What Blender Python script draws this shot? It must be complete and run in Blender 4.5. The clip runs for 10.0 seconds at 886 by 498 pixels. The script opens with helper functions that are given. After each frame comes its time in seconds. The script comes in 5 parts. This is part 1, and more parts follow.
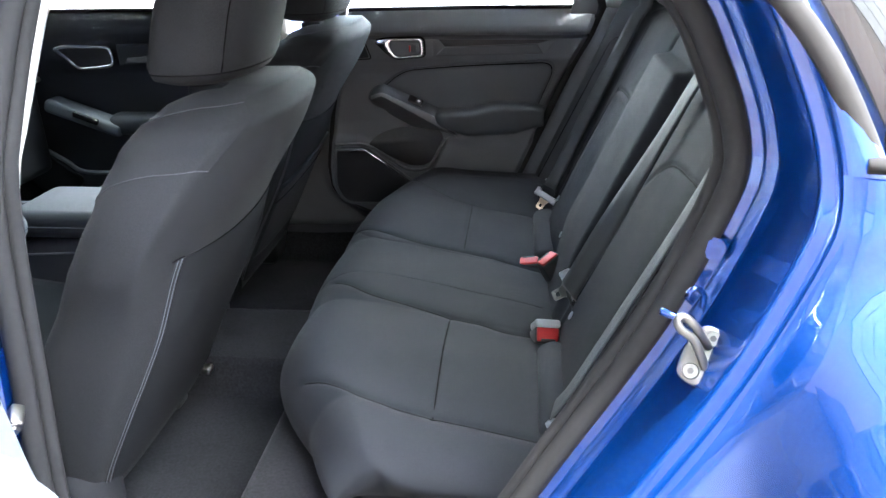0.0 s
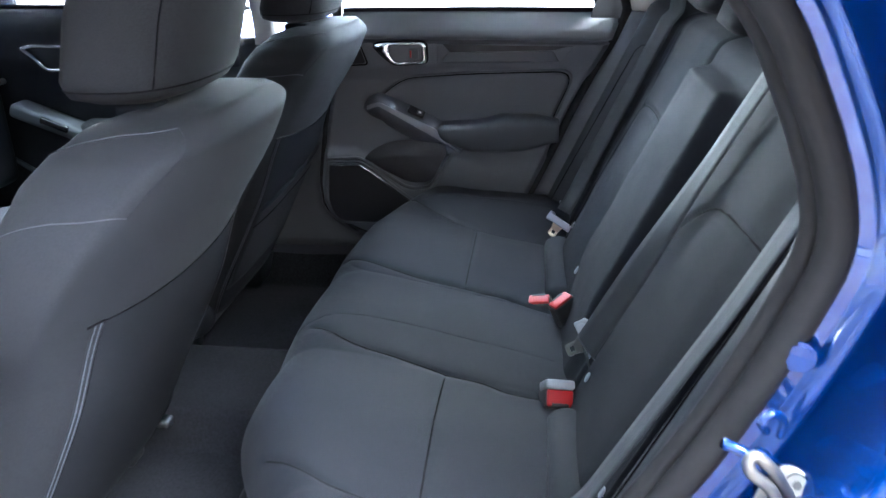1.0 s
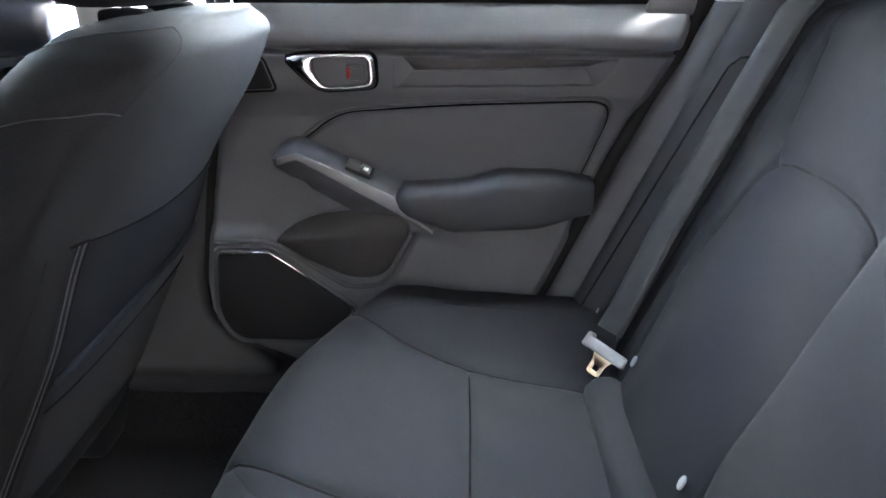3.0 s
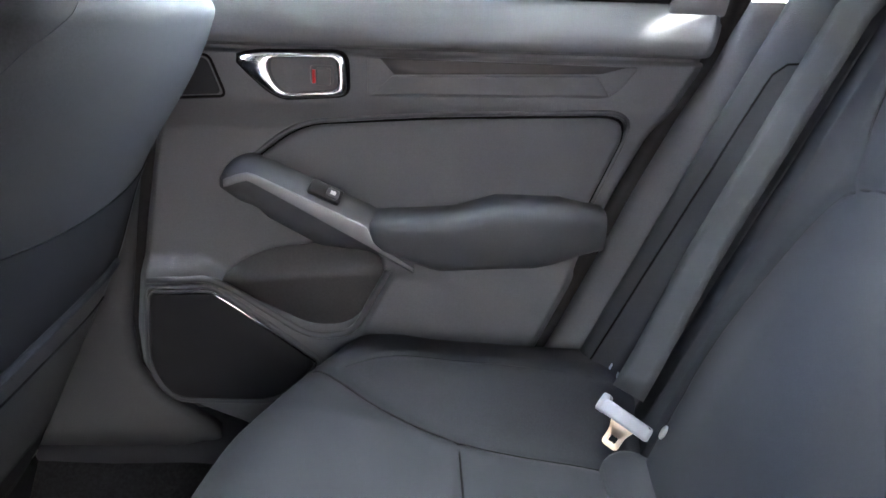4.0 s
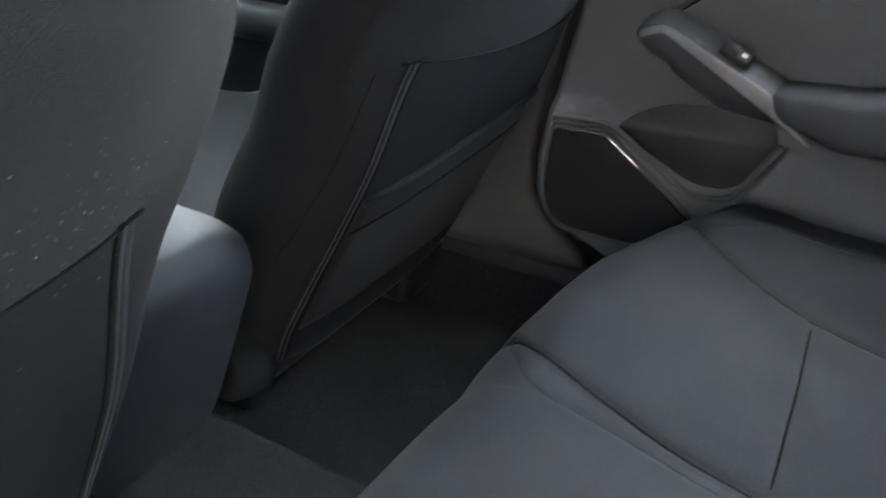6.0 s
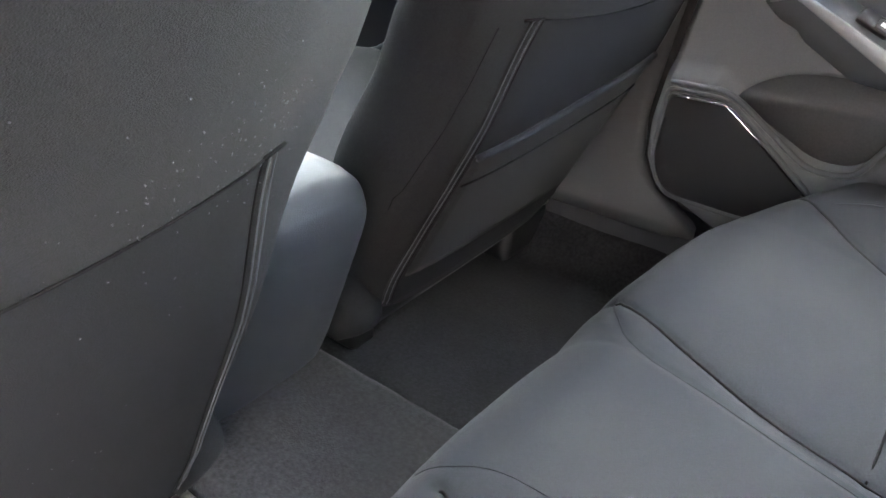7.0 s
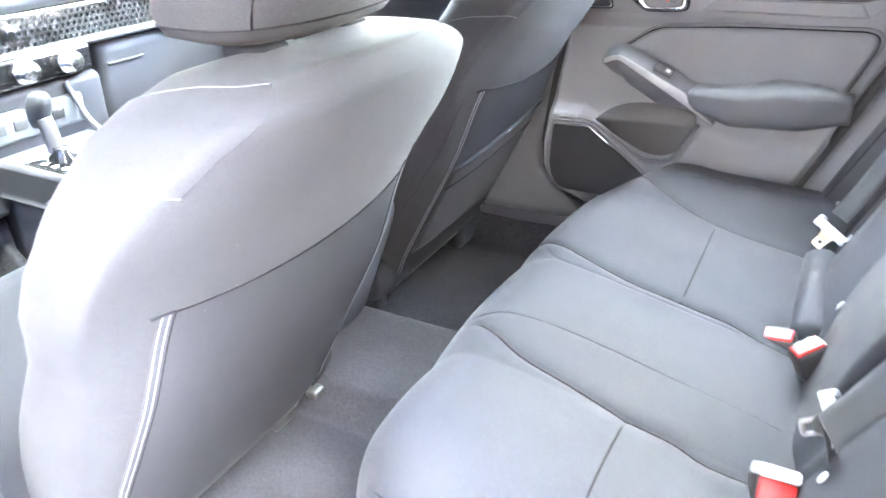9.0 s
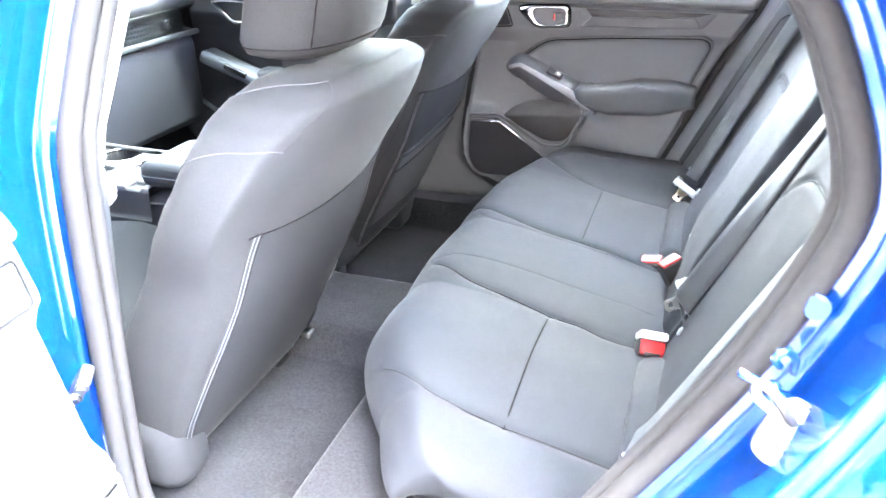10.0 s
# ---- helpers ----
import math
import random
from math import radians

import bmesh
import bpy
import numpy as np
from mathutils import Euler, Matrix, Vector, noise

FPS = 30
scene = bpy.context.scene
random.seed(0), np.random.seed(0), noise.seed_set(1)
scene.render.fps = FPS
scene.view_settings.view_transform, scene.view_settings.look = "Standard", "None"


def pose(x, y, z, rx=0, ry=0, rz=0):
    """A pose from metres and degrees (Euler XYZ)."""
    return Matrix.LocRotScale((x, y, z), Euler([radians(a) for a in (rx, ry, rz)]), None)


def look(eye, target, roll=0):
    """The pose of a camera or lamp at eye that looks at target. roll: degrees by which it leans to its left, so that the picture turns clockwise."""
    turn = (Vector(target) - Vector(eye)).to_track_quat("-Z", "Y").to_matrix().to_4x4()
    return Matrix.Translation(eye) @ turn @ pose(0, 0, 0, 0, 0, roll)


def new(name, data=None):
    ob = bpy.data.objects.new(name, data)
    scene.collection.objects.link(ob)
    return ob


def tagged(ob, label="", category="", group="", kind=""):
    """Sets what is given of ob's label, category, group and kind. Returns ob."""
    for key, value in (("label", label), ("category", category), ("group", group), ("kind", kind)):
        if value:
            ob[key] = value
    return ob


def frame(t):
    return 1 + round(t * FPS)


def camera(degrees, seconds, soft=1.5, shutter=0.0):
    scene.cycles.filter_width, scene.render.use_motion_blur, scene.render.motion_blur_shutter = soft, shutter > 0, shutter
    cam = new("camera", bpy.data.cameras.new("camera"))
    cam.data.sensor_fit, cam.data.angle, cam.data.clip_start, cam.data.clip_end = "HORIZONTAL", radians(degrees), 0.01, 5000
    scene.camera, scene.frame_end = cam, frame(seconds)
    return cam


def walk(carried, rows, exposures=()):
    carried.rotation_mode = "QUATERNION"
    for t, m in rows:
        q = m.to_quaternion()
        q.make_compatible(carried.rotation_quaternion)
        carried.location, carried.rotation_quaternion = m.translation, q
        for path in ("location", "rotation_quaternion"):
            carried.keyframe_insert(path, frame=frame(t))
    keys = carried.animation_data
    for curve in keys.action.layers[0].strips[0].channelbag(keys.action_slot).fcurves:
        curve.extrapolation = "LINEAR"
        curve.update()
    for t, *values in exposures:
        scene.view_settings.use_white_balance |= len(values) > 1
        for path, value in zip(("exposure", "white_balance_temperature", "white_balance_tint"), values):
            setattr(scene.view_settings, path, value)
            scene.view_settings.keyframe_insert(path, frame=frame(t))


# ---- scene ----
cam = camera(60.8, 10.0, shutter=0.3)
PATH = [
    (0, (0.126, -1.478, 1.263), (-0.07, 0.353, 0.484), -1.1),
    (0.5, (0.123, -1.413, 1.255), (-0.075, 0.419, 0.476), -0.9),
    (1, (0.127, -1.245, 1.246), (-0.097, 0.582, 0.466), -0.4),
    (1.5, (0.114, -1.075, 1.227), (-0.101, 0.756, 0.451), 0.3),
    (2, (0.057, -0.815, 1.146), (-0.103, 1.037, 0.409), -0.0),
    (2.5, (0.017, -0.628, 1.146), (-0.09, 1.224, 0.399), -0.1),
    (4, (-0.044, -0.277, 1.051), (0.001, 1.622, 0.422), 1.9),
    (4.5, (-0.044, -0.268, 1.051), (0.014, 1.636, 0.441), 2.4),
    (5, (-0.038, -0.266, 1.054), (-0.064, 1.633, 0.429), 2.7),
    (5.5, (-0.033, -0.307, 1.048), (-0.438, 1.505, 0.303), 3.2),
    (5.8, (-0.03, -0.356, 1.038), (-0.751, 1.288, 0.156), 2.9),
    (6.2, (-0.024, -0.392, 1.027), (-0.928, 1.104, 0.054), 3.1),
    (7.5, (-0.021, -0.427, 1.037), (-1.07, 0.93, 0.008), 2.1),
    (8, (0.01, -0.548, 1.081), (-1.007, 0.869, 0.101), 0.4),
    (8.5, (0.059, -0.721, 1.136), (-0.89, 0.768, 0.197), -0.8),
    (9, (0.151, -0.961, 1.209), (-0.68, 0.612, 0.296), -0.7),
    (9.5, (0.195, -1.183, 1.251), (-0.525, 0.452, 0.353), -0.8),
    (10, (0.213, -1.364, 1.284), (-0.385, 0.331, 0.407), -0.8),
]
EXPOSURES = [(0.0, 6.58, 6000, 6), (1.0, 6.68, 5500, 7), (1.5, 6.68, 5450, 7), (2.0, 6.7, 6000, 8), (2.5, 7.0, 6200, 9), (4.0, 7.75, 6200, 10), (5.0, 7.98, 6200, 9), (5.5, 7.98, 6350, 8),
             (5.8, 7.35, 6450, 6), (6.2, 7.15, 6400, 6), (7.5, 9.0, 6900, 11), (8.0, 9.42, 7050, 12), (8.5, 9.52, 7050, 12), (9.0, 9.6, 6250, 10), (9.5, 9.55, 5950, 10), (10.0, 9.2, 6150, 9)]
walk(cam, [(t, look(eye, target, roll)) for t, eye, target, roll in PATH], EXPOSURES)

# ---------------------------------------------------------------- world and light
world = bpy.data.worlds.new("world")
scene.world = world
world.use_nodes = True
wn, wl = world.node_tree.nodes, world.node_tree.links
sky = wn.new("ShaderNodeTexSky")
sky.sky_type, sky.sun_disc = "NISHITA", False
sky.sun_elevation, sky.sun_rotation = radians(75), radians(108)
sky.dust_density, sky.air_density = 2.0, 1.0
haze = wn.new("ShaderNodeHueSaturation")
haze.inputs["Saturation"].default_value = 0.65
wl.new(sky.outputs[0], haze.inputs["Color"])
# broken white cloud over the whole sky
sky_co, cloud, cover, blend = (wn.new("ShaderNode" + k) for k in ("TexCoord", "TexNoise", "MapRange", "Mix"))
cloud.inputs["Scale"].default_value, cloud.inputs["Detail"].default_value, cloud.inputs["Distortion"].default_value = 3.0, 4, 0.8
cover.inputs["From Min"].default_value, cover.inputs["From Max"].default_value = 0.46, 0.51
blend.data_type = "RGBA"
blend.inputs[7].default_value = (6.5, 6.4, 6.2, 1)
wl.new(sky_co.outputs["Generated"], cloud.inputs["Vector"])
wl.new(cloud.outputs[0], cover.inputs[0])
wl.new(cover.outputs[0], blend.inputs[0])
wl.new(haze.outputs[0], blend.inputs[6])
wl.new(blend.outputs[2], wn["Background"].inputs[0])
wn["Background"].inputs[1].default_value = 0.15
sun = new("sun", bpy.data.lights.new("sun", "SUN"))
sun.data.energy, sun.data.angle, sun.data.color = 0.8, radians(12), (1.0, 0.95, 0.88)
SUN_AT = Vector((0.25, -0.08, 0.965))
sun.matrix_world = look(SUN_AT * 20, (0, 0, 0))


# ---------------------------------------------------------------- materials
def material(name, color, rough=0.5, metal=0.0, var=0.25, scale=60.0, grain=0.0, grain_scale=900.0, coat=0.0,
             stains=0.15, stain_scale=6.0, spec=0.5, sheen=0.0, voronoi=False):
    """Base colour varied at two scales, roughness wear, and a fine bump, all in metres of the object."""
    m = bpy.data.materials.new(name)
    m.use_nodes = True
    n, l = m.node_tree.nodes, m.node_tree.links
    b = n["Principled BSDF"]
    co = n.new("ShaderNodeTexCoord")
    fine, big = n.new("ShaderNodeTexNoise"), n.new("ShaderNodeTexNoise")
    fine.inputs["Scale"].default_value, fine.inputs["Detail"].default_value = scale, 5
    big.inputs["Scale"].default_value, big.inputs["Detail"].default_value = stain_scale, 4
    l.new(co.outputs["Object"], fine.inputs["Vector"])
    l.new(co.outputs["Object"], big.inputs["Vector"])
    lo = n.new("ShaderNodeMapRange")
    lo.inputs["To Min"].default_value, lo.inputs["To Max"].default_value = 1 - var, 1 + var
    l.new(fine.outputs[0], lo.inputs[0])
    st = n.new("ShaderNodeMapRange")
    st.inputs["To Min"].default_value, st.inputs["To Max"].default_value = 1 - stains, 1 + stains
    l.new(big.outputs[0], st.inputs[0])
    mul = n.new("ShaderNodeMath")
    mul.operation = "MULTIPLY"
    l.new(lo.outputs[0], mul.inputs[0])
    l.new(st.outputs[0], mul.inputs[1])
    hue = n.new("ShaderNodeVectorMath")
    hue.operation = "SCALE"
    hue.inputs[0].default_value = color
    l.new(mul.outputs[0], hue.inputs["Scale"])
    l.new(hue.outputs[0], b.inputs["Base Color"])
    ro = n.new("ShaderNodeMapRange")
    ro.inputs["To Min"].default_value, ro.inputs["To Max"].default_value = max(0.02, rough * 0.85), min(1, rough * 1.15)
    l.new(big.outputs[0], ro.inputs[0])
    l.new(ro.outputs[0], b.inputs["Roughness"])
    b.inputs["Metallic"].default_value = metal
    b.inputs["Coat Weight"].default_value = coat
    b.inputs["Coat Roughness"].default_value = 0.03
    b.inputs["Specular IOR Level"].default_value = spec
    b.inputs["Sheen Weight"].default_value = sheen
    b.inputs["Sheen Roughness"].default_value = 0.4
    if grain:
        g = n.new("ShaderNodeTexVoronoi" if voronoi else "ShaderNodeTexNoise")
        g.inputs["Scale"].default_value = grain_scale
        l.new(co.outputs["Object"], g.inputs["Vector"])
        bump = n.new("ShaderNodeBump")
        bump.inputs["Strength"].default_value, bump.inputs["Distance"].default_value = grain, 0.0006
        l.new(g.outputs[0], bump.inputs["Height"])
        l.new(bump.outputs[0], b.inputs["Normal"])
    return m


FABRIC = material("seat_fabric", (0.0144, 0.0147, 0.0160), 0.9, spec=0.12, var=0.55, scale=520, grain=0.7, grain_scale=1300, sheen=0.02, stains=0.10)
# One seat cloth: lit cushion and shaded backrest tones put into the colour.
FABRIC_LIT = material("seat_fabric_lit_tone", (0.0158, 0.0172, 0.0208), 0.78, spec=0.14, var=0.5, scale=600, grain=0.6, grain_scale=1500, sheen=0.03, stains=0.10)
FABRIC_SHADED = material("seat_fabric_shaded_tone", (0.0104, 0.0116, 0.0146), 0.85, spec=0.12, var=0.5, scale=600, grain=0.6, grain_scale=1500, sheen=0.02, stains=0.10)
PANEL = material("seat_back_panel", (0.0135, 0.0139, 0.0154), 0.85, spec=0.10, var=0.35, scale=420, grain=0.5, grain_scale=1100, stains=0.12)
THREAD = material("seam_thread", (0.054, 0.058, 0.066), 0.8, var=0.4, scale=1200)
SEAM = material("black_seam_thread", (0.0050, 0.0050, 0.0056), 0.9, var=0.3, scale=900, spec=0.06)
VINYL = material("seat_vinyl", (0.030, 0.0325, 0.036), 0.58, spec=0.24, var=0.12, scale=300, grain=0.35, grain_scale=700, voronoi=True)
PLASTIC = material("door_plastic", (0.092, 0.098, 0.106), 0.60, spec=0.3, var=0.15, scale=400, grain=0.45, grain_scale=900, voronoi=True)
PLASTIC_G = material("grey_plastic", (0.070, 0.075, 0.082), 0.52, spec=0.35, var=0.1, scale=300, grain=0.25, grain_scale=900, voronoi=True)
PAD = material("soft_door_pad", (0.083, 0.090, 0.099), 0.62, spec=0.3, var=0.15, scale=500, grain=0.3, grain_scale=800, voronoi=True)
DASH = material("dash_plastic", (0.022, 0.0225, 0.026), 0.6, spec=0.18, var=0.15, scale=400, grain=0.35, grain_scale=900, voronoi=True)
PILLAR = material("pillar_plastic", (0.045, 0.046, 0.048), 0.6, spec=0.25, var=0.15, scale=400, grain=0.4, grain_scale=900, voronoi=True)
DARK = material("black_plastic", (0.012, 0.012, 0.013), 0.55, var=0.2, scale=200, grain=0.2)
GRILLE = material("speaker_mesh", (0.017, 0.018, 0.021), 0.65, spec=0.2, var=0.35, scale=1400, grain=0.8, grain_scale=1300, voronoi=True)
PIANO = material("gloss_black", (0.008, 0.008, 0.009), 0.12, var=0.1, scale=40)
CARPET = material("carpet", (0.0145, 0.0145, 0.0160), 0.95, spec=0.05, var=1.0, scale=190, grain=1.0, grain_scale=420, sheen=0.08, stains=0.4, stain_scale=9)
RUBBER = material("rubber_seal", (0.0150, 0.0146, 0.0150), 0.75, spec=0.15, var=0.2, scale=120, grain=0.2)
ARMREST = material("soft_armrest", (0.052, 0.057, 0.063), 0.62, spec=0.2, var=0.15, scale=500, grain=0.3, grain_scale=800, voronoi=True)
CHROME = material("satin_chrome", (0.62, 0.62, 0.63), 0.22, metal=1.0, var=0.05, scale=80)
STEEL = material("zinc_steel", (0.15, 0.147, 0.14), 0.42, metal=1.0, var=0.15, scale=150)
GOLD = material("belt_tongue_metal", (0.62, 0.50, 0.36), 0.3, metal=0.9, var=0.1, scale=120)
WEBBING = material("belt_webbing", (0.044, 0.048, 0.051), 0.72, spec=0.2, var=0.25, scale=900, grain=0.6, grain_scale=1800, sheen=0.03)
BELTGREY = material("belt_plastic", (0.26, 0.28, 0.30), 0.5, var=0.1, scale=100)
RED = material("buckle_red", (0.30, 0.010, 0.012), 0.45, spec=0.3, var=0.1, scale=120)
BEIGE = material("pillar_trim_beige", (0.45, 0.43, 0.39), 0.7, var=0.06, scale=300, grain=0.2)
LINER = material("headliner", (0.50, 0.48, 0.44), 0.9, var=0.08, scale=500, grain=0.4, sheen=0.2)
POCKET_SHADE = material("pocket_shade_tone", (0.076, 0.077, 0.080), 0.85, spec=0.15, var=0.25, scale=300)
SATIN = material("satin_silver_plastic", (0.070, 0.070, 0.076), 0.38, metal=0.4, var=0.05, scale=200)
TRIM = material("window_rubber", (0.016, 0.0145, 0.014), 0.85, var=0.3, scale=60, spec=0.15)
GRIP = material("handle_grip", (0.078, 0.084, 0.092), 0.62, spec=0.3, var=0.1, scale=300, grain=0.3, grain_scale=900, voronoi=True)
HANDLE = material("handle_satin", (0.165, 0.173, 0.186), 0.46, var=0.06, scale=300, grain=0.15)
WHITE = material("white_print", (0.7, 0.7, 0.7), 0.5, var=0.05)
CONCRETE = material("concrete", (0.080, 0.078, 0.075), 0.85, var=0.2, scale=40, grain=0.6, grain_scale=120, stains=0.25, stain_scale=0.8)


def brick_material():
    m = bpy.data.materials.new("brick")
    m.use_nodes = True
    n, l = m.node_tree.nodes, m.node_tree.links
    co, br = n.new("ShaderNodeTexCoord"), n.new("ShaderNodeTexBrick")
    mp = n.new("ShaderNodeMapping")
    mp.inputs["Rotation"].default_value = (radians(90), 0, 0)
    l.new(co.outputs["Object"], mp.inputs[0])
    l.new(mp.outputs[0], br.inputs["Vector"])
    br.inputs["Scale"].default_value = 4.5
    br.inputs["Color1"].default_value, br.inputs["Color2"].default_value, br.inputs["Mortar"].default_value = (0.13, 0.085, 0.065, 1), (0.16, 0.105, 0.08, 1), (0.26, 0.245, 0.225, 1)
    l.new(br.outputs[0], n["Principled BSDF"].inputs["Base Color"])
    n["Principled BSDF"].inputs["Roughness"].default_value = 0.85
    return m


BRICK = brick_material()
SIDING = material("lap_siding", (0.27, 0.255, 0.23), 0.6, var=0.08, scale=20)


def paint():
    m = material("blue_car_paint", (0.0014, 0.030, 0.165), 0.26, metal=0.55, var=0.03, scale=2500, coat=1.0, stains=0.04, stain_scale=2)
    return m


BLUE = paint()


def clear_pane(name, colour):
    """Thin tempered glass: a tinted see-through sheet with a Fresnel gloss."""
    m = bpy.data.materials.new(name)
    m.use_nodes = True
    n, l = m.node_tree.nodes, m.node_tree.links
    see, gloss, mix, fres = (n.new("ShaderNode" + k) for k in ("BsdfTransparent", "BsdfGlossy", "MixShader", "Fresnel"))
    see.inputs[0].default_value = colour
    gloss.inputs["Roughness"].default_value = 0.0
    fres.inputs["IOR"].default_value = 1.28
    l.new(fres.outputs[0], mix.inputs[0])
    l.new(see.outputs[0], mix.inputs[1])
    l.new(gloss.outputs[0], mix.inputs[2])
    l.new(mix.outputs[0], n["Material Output"].inputs[0])
    return m


PANE = clear_pane("tempered_pane", (0.95, 0.965, 0.955, 1))
SHADE = clear_pane("shaded_pane", (0.30, 0.32, 0.32, 1))
ARC = material("tonal_thread", (0.036, 0.038, 0.043), 0.8, var=0.4, scale=1200)
TINT = material("privacy_glass", (0.012, 0.013, 0.014), 0.03, var=0.02, scale=5, coat=1.0)


# ---------------------------------------------------------------- mesh helpers
def thing(name, label, category, at=(0, 0, 0), group="", kind=""):
    ob = new(name)
    ob.location = at
    ob.empty_display_size = 0.05
    return tagged(ob, label, category, group, kind)


def part(name, bm, material, parent=None, label="", smooth=True):
    me = bpy.data.meshes.new(name)
    bmesh.ops.recalc_face_normals(bm, faces=bm.faces)
    bm.to_mesh(me)
    bm.free()
    me.materials.append(material)
    if smooth:
        me.shade_smooth()
    ob = new(name, me)
    if parent:
        ob.parent = parent
        p = parent
        off = Vector((0, 0, 0))
        while p:
            off += p.location
            p = p.parent
        ob.location = -off
    if label:
        ob["label"] = label
    return ob


def sharp(ob, degrees=35):
    """Marks edges past that angle as sharp."""
    bm = bmesh.new()
    bm.from_mesh(ob.data)
    for e in bm.edges:
        if len(e.link_faces) == 2 and e.calc_face_angle(0) > radians(degrees):
            e.smooth = False
    bm.to_mesh(ob.data)
    bm.free()
    return ob


def loft(loops, caps=True, closed=True, bm=None):
    bm = bm or bmesh.new()
    rows = [[bm.verts.new(p) for p in loop] for loop in loops]
    n = len(rows[0])
    for a, b in zip(rows, rows[1:]):
        for i in range(n if closed else n - 1):
            j = (i + 1) % n
            bm.faces.new((a[i], a[j], b[j], b[i]))
    if caps and closed:
        bm.faces.new(rows[0][::-1])
        bm.faces.new(rows[-1])
    return bm


def spline(points, n=8, closed=False):
    """Catmull-Rom through the points."""
    pts = [Vector(p) for p in points]
    m = len(pts)
    out = []
    for i in range(m if closed else m - 1):
        if closed:
            a, b, c, d = (pts[(i + k) % m] for k in (-1, 0, 1, 2))
        else:
            a, b, c, d = pts[max(i - 1, 0)], pts[i], pts[i + 1], pts[min(i + 2, m - 1)]
        for k in range(n):
            t = k / n
            out.append(0.5 * (2 * b + (c - a) * t + (2 * a - 5 * b + 4 * c - d) * t * t + (3 * b - 3 * c + d - a) * t ** 3))
    if not closed:
        out.append(pts[-1])
    return out


def tube(points, r=0.002, sides=8, closed=False, flat=1.0, up=(0, 0, 1), bm=None):
    """A round or flattened rod along the points."""
    pts = [Vector(p) for p in points]
    loops = []
    m = len(pts)
    for i, p in enumerate(pts):
        d = (pts[(i + 1) % m] - pts[i - 1]) if closed else (pts[min(i + 1, m - 1)] - pts[max(i - 1, 0)])
        d.normalize()
        u = Vector(up)
        if abs(d.dot(u)) > 0.95:
            u = Vector((1, 0, 0)) if abs(d.x) < 0.9 else Vector((0, 1, 0))
        s = d.cross(u).normalized()
        w = s.cross(d)
        loops.append([p + s * (r * math.cos(a)) + w * (r * flat * math.sin(a)) for a in (2 * math.pi * k / sides for k in range(sides))])
    if closed:
        return loft(loops + [loops[0]], caps=False, bm=bm)
    return loft(loops, bm=bm)


def rbox(lo, hi, r=0.01, seg=3, m=None):
    """A box from corner to corner with rounded edges, then moved by m."""
    bm = bmesh.new()
    bmesh.ops.create_cube(bm, size=1)
    lo, hi = Vector(lo), Vector(hi)
    for v in bm.verts:
        v.co = Vector((lo[i] + (v.co[i] + 0.5) * (hi[i] - lo[i]) for i in range(3)))
    r = min(r, 0.49 * min(abs(hi[i] - lo[i]) for i in range(3)))
    bmesh.ops.bevel(bm, geom=bm.edges[:], offset=r, segments=seg, profile=0.5, affect="EDGES")
    if m is not None:
        bm.transform(m)
    return bm


def grid(fn, us, vs, back=None):
    """A surface fn(u, v); back: a vector by which a second skin lies behind it, with the rim closed."""
    bm = bmesh.new()
    rows = [[bm.verts.new(fn(u, v)) for v in vs] for u in us]
    for a, b in zip(rows, rows[1:]):
        for i in range(len(vs) - 1):
            bm.faces.new((a[i], a[i + 1], b[i + 1], b[i]))
    if back is not None:
        rim = [r for r in rows[0]] + [r[-1] for r in rows[1:]] + rows[-1][-2::-1] + [r[0] for r in rows[-2:0:-1]]
        far = [bm.verts.new(v.co + Vector(back)) for v in rim]
        k = len(rim)
        for i in range(k):
            bm.faces.new((rim[i], rim[(i + 1) % k], far[(i + 1) % k], far[i]))
        bm.faces.new(far)
    return bm


def span(a, b, n):
    return [a + (b - a) * i / n for i in range(n + 1)]


def step(a, b, x):
    t = min(1, max(0, (x - a) / (b - a)))
    return t * t * (3 - 2 * t)


def lerp(table, x):
    """Smooth reading of a table of (x, value)."""
    if x <= table[0][0]:
        return table[0][1]
    for (a, p), (b, q) in zip(table, table[1:]):
        if x <= b:
            return p + (q - p) * (x - a) / (b - a)
    return table[-1][1]


def seg_dist(p, q, x, y):
    dx, dy = q[0] - p[0], q[1] - p[1]
    t = min(1, max(0, ((x - p[0]) * dx + (y - p[1]) * dy) / (dx * dx + dy * dy + 1e-12)))
    return math.hypot(x - p[0] - t * dx, y - p[1] - t * dy)


def line_dist(line, x, y):
    return min(seg_dist(p, q, x, y) for p, q in zip(line, line[1:]))


def round_poly(poly, r, n=5):
    """A 2D polygon with rounded corners; r one radius or one per corner."""
    out = []
    m = len(poly)
    for i, p in enumerate(poly):
        rr = r[i] if isinstance(r, (list, tuple)) else r
        p, a, b = Vector(p), Vector(poly[i - 1]), Vector(poly[(i + 1) % m])
        da, db = (a - p), (b - p)
        k = min(rr, 0.49 * da.length, 0.49 * db.length)
        s, e = p + da.normalized() * k, p + db.normalized() * k
        for j in range(n + 1):
            t = j / n
            out.append(s * (1 - t) ** 2 + p * 2 * t * (1 - t) + e * t * t)
    return out


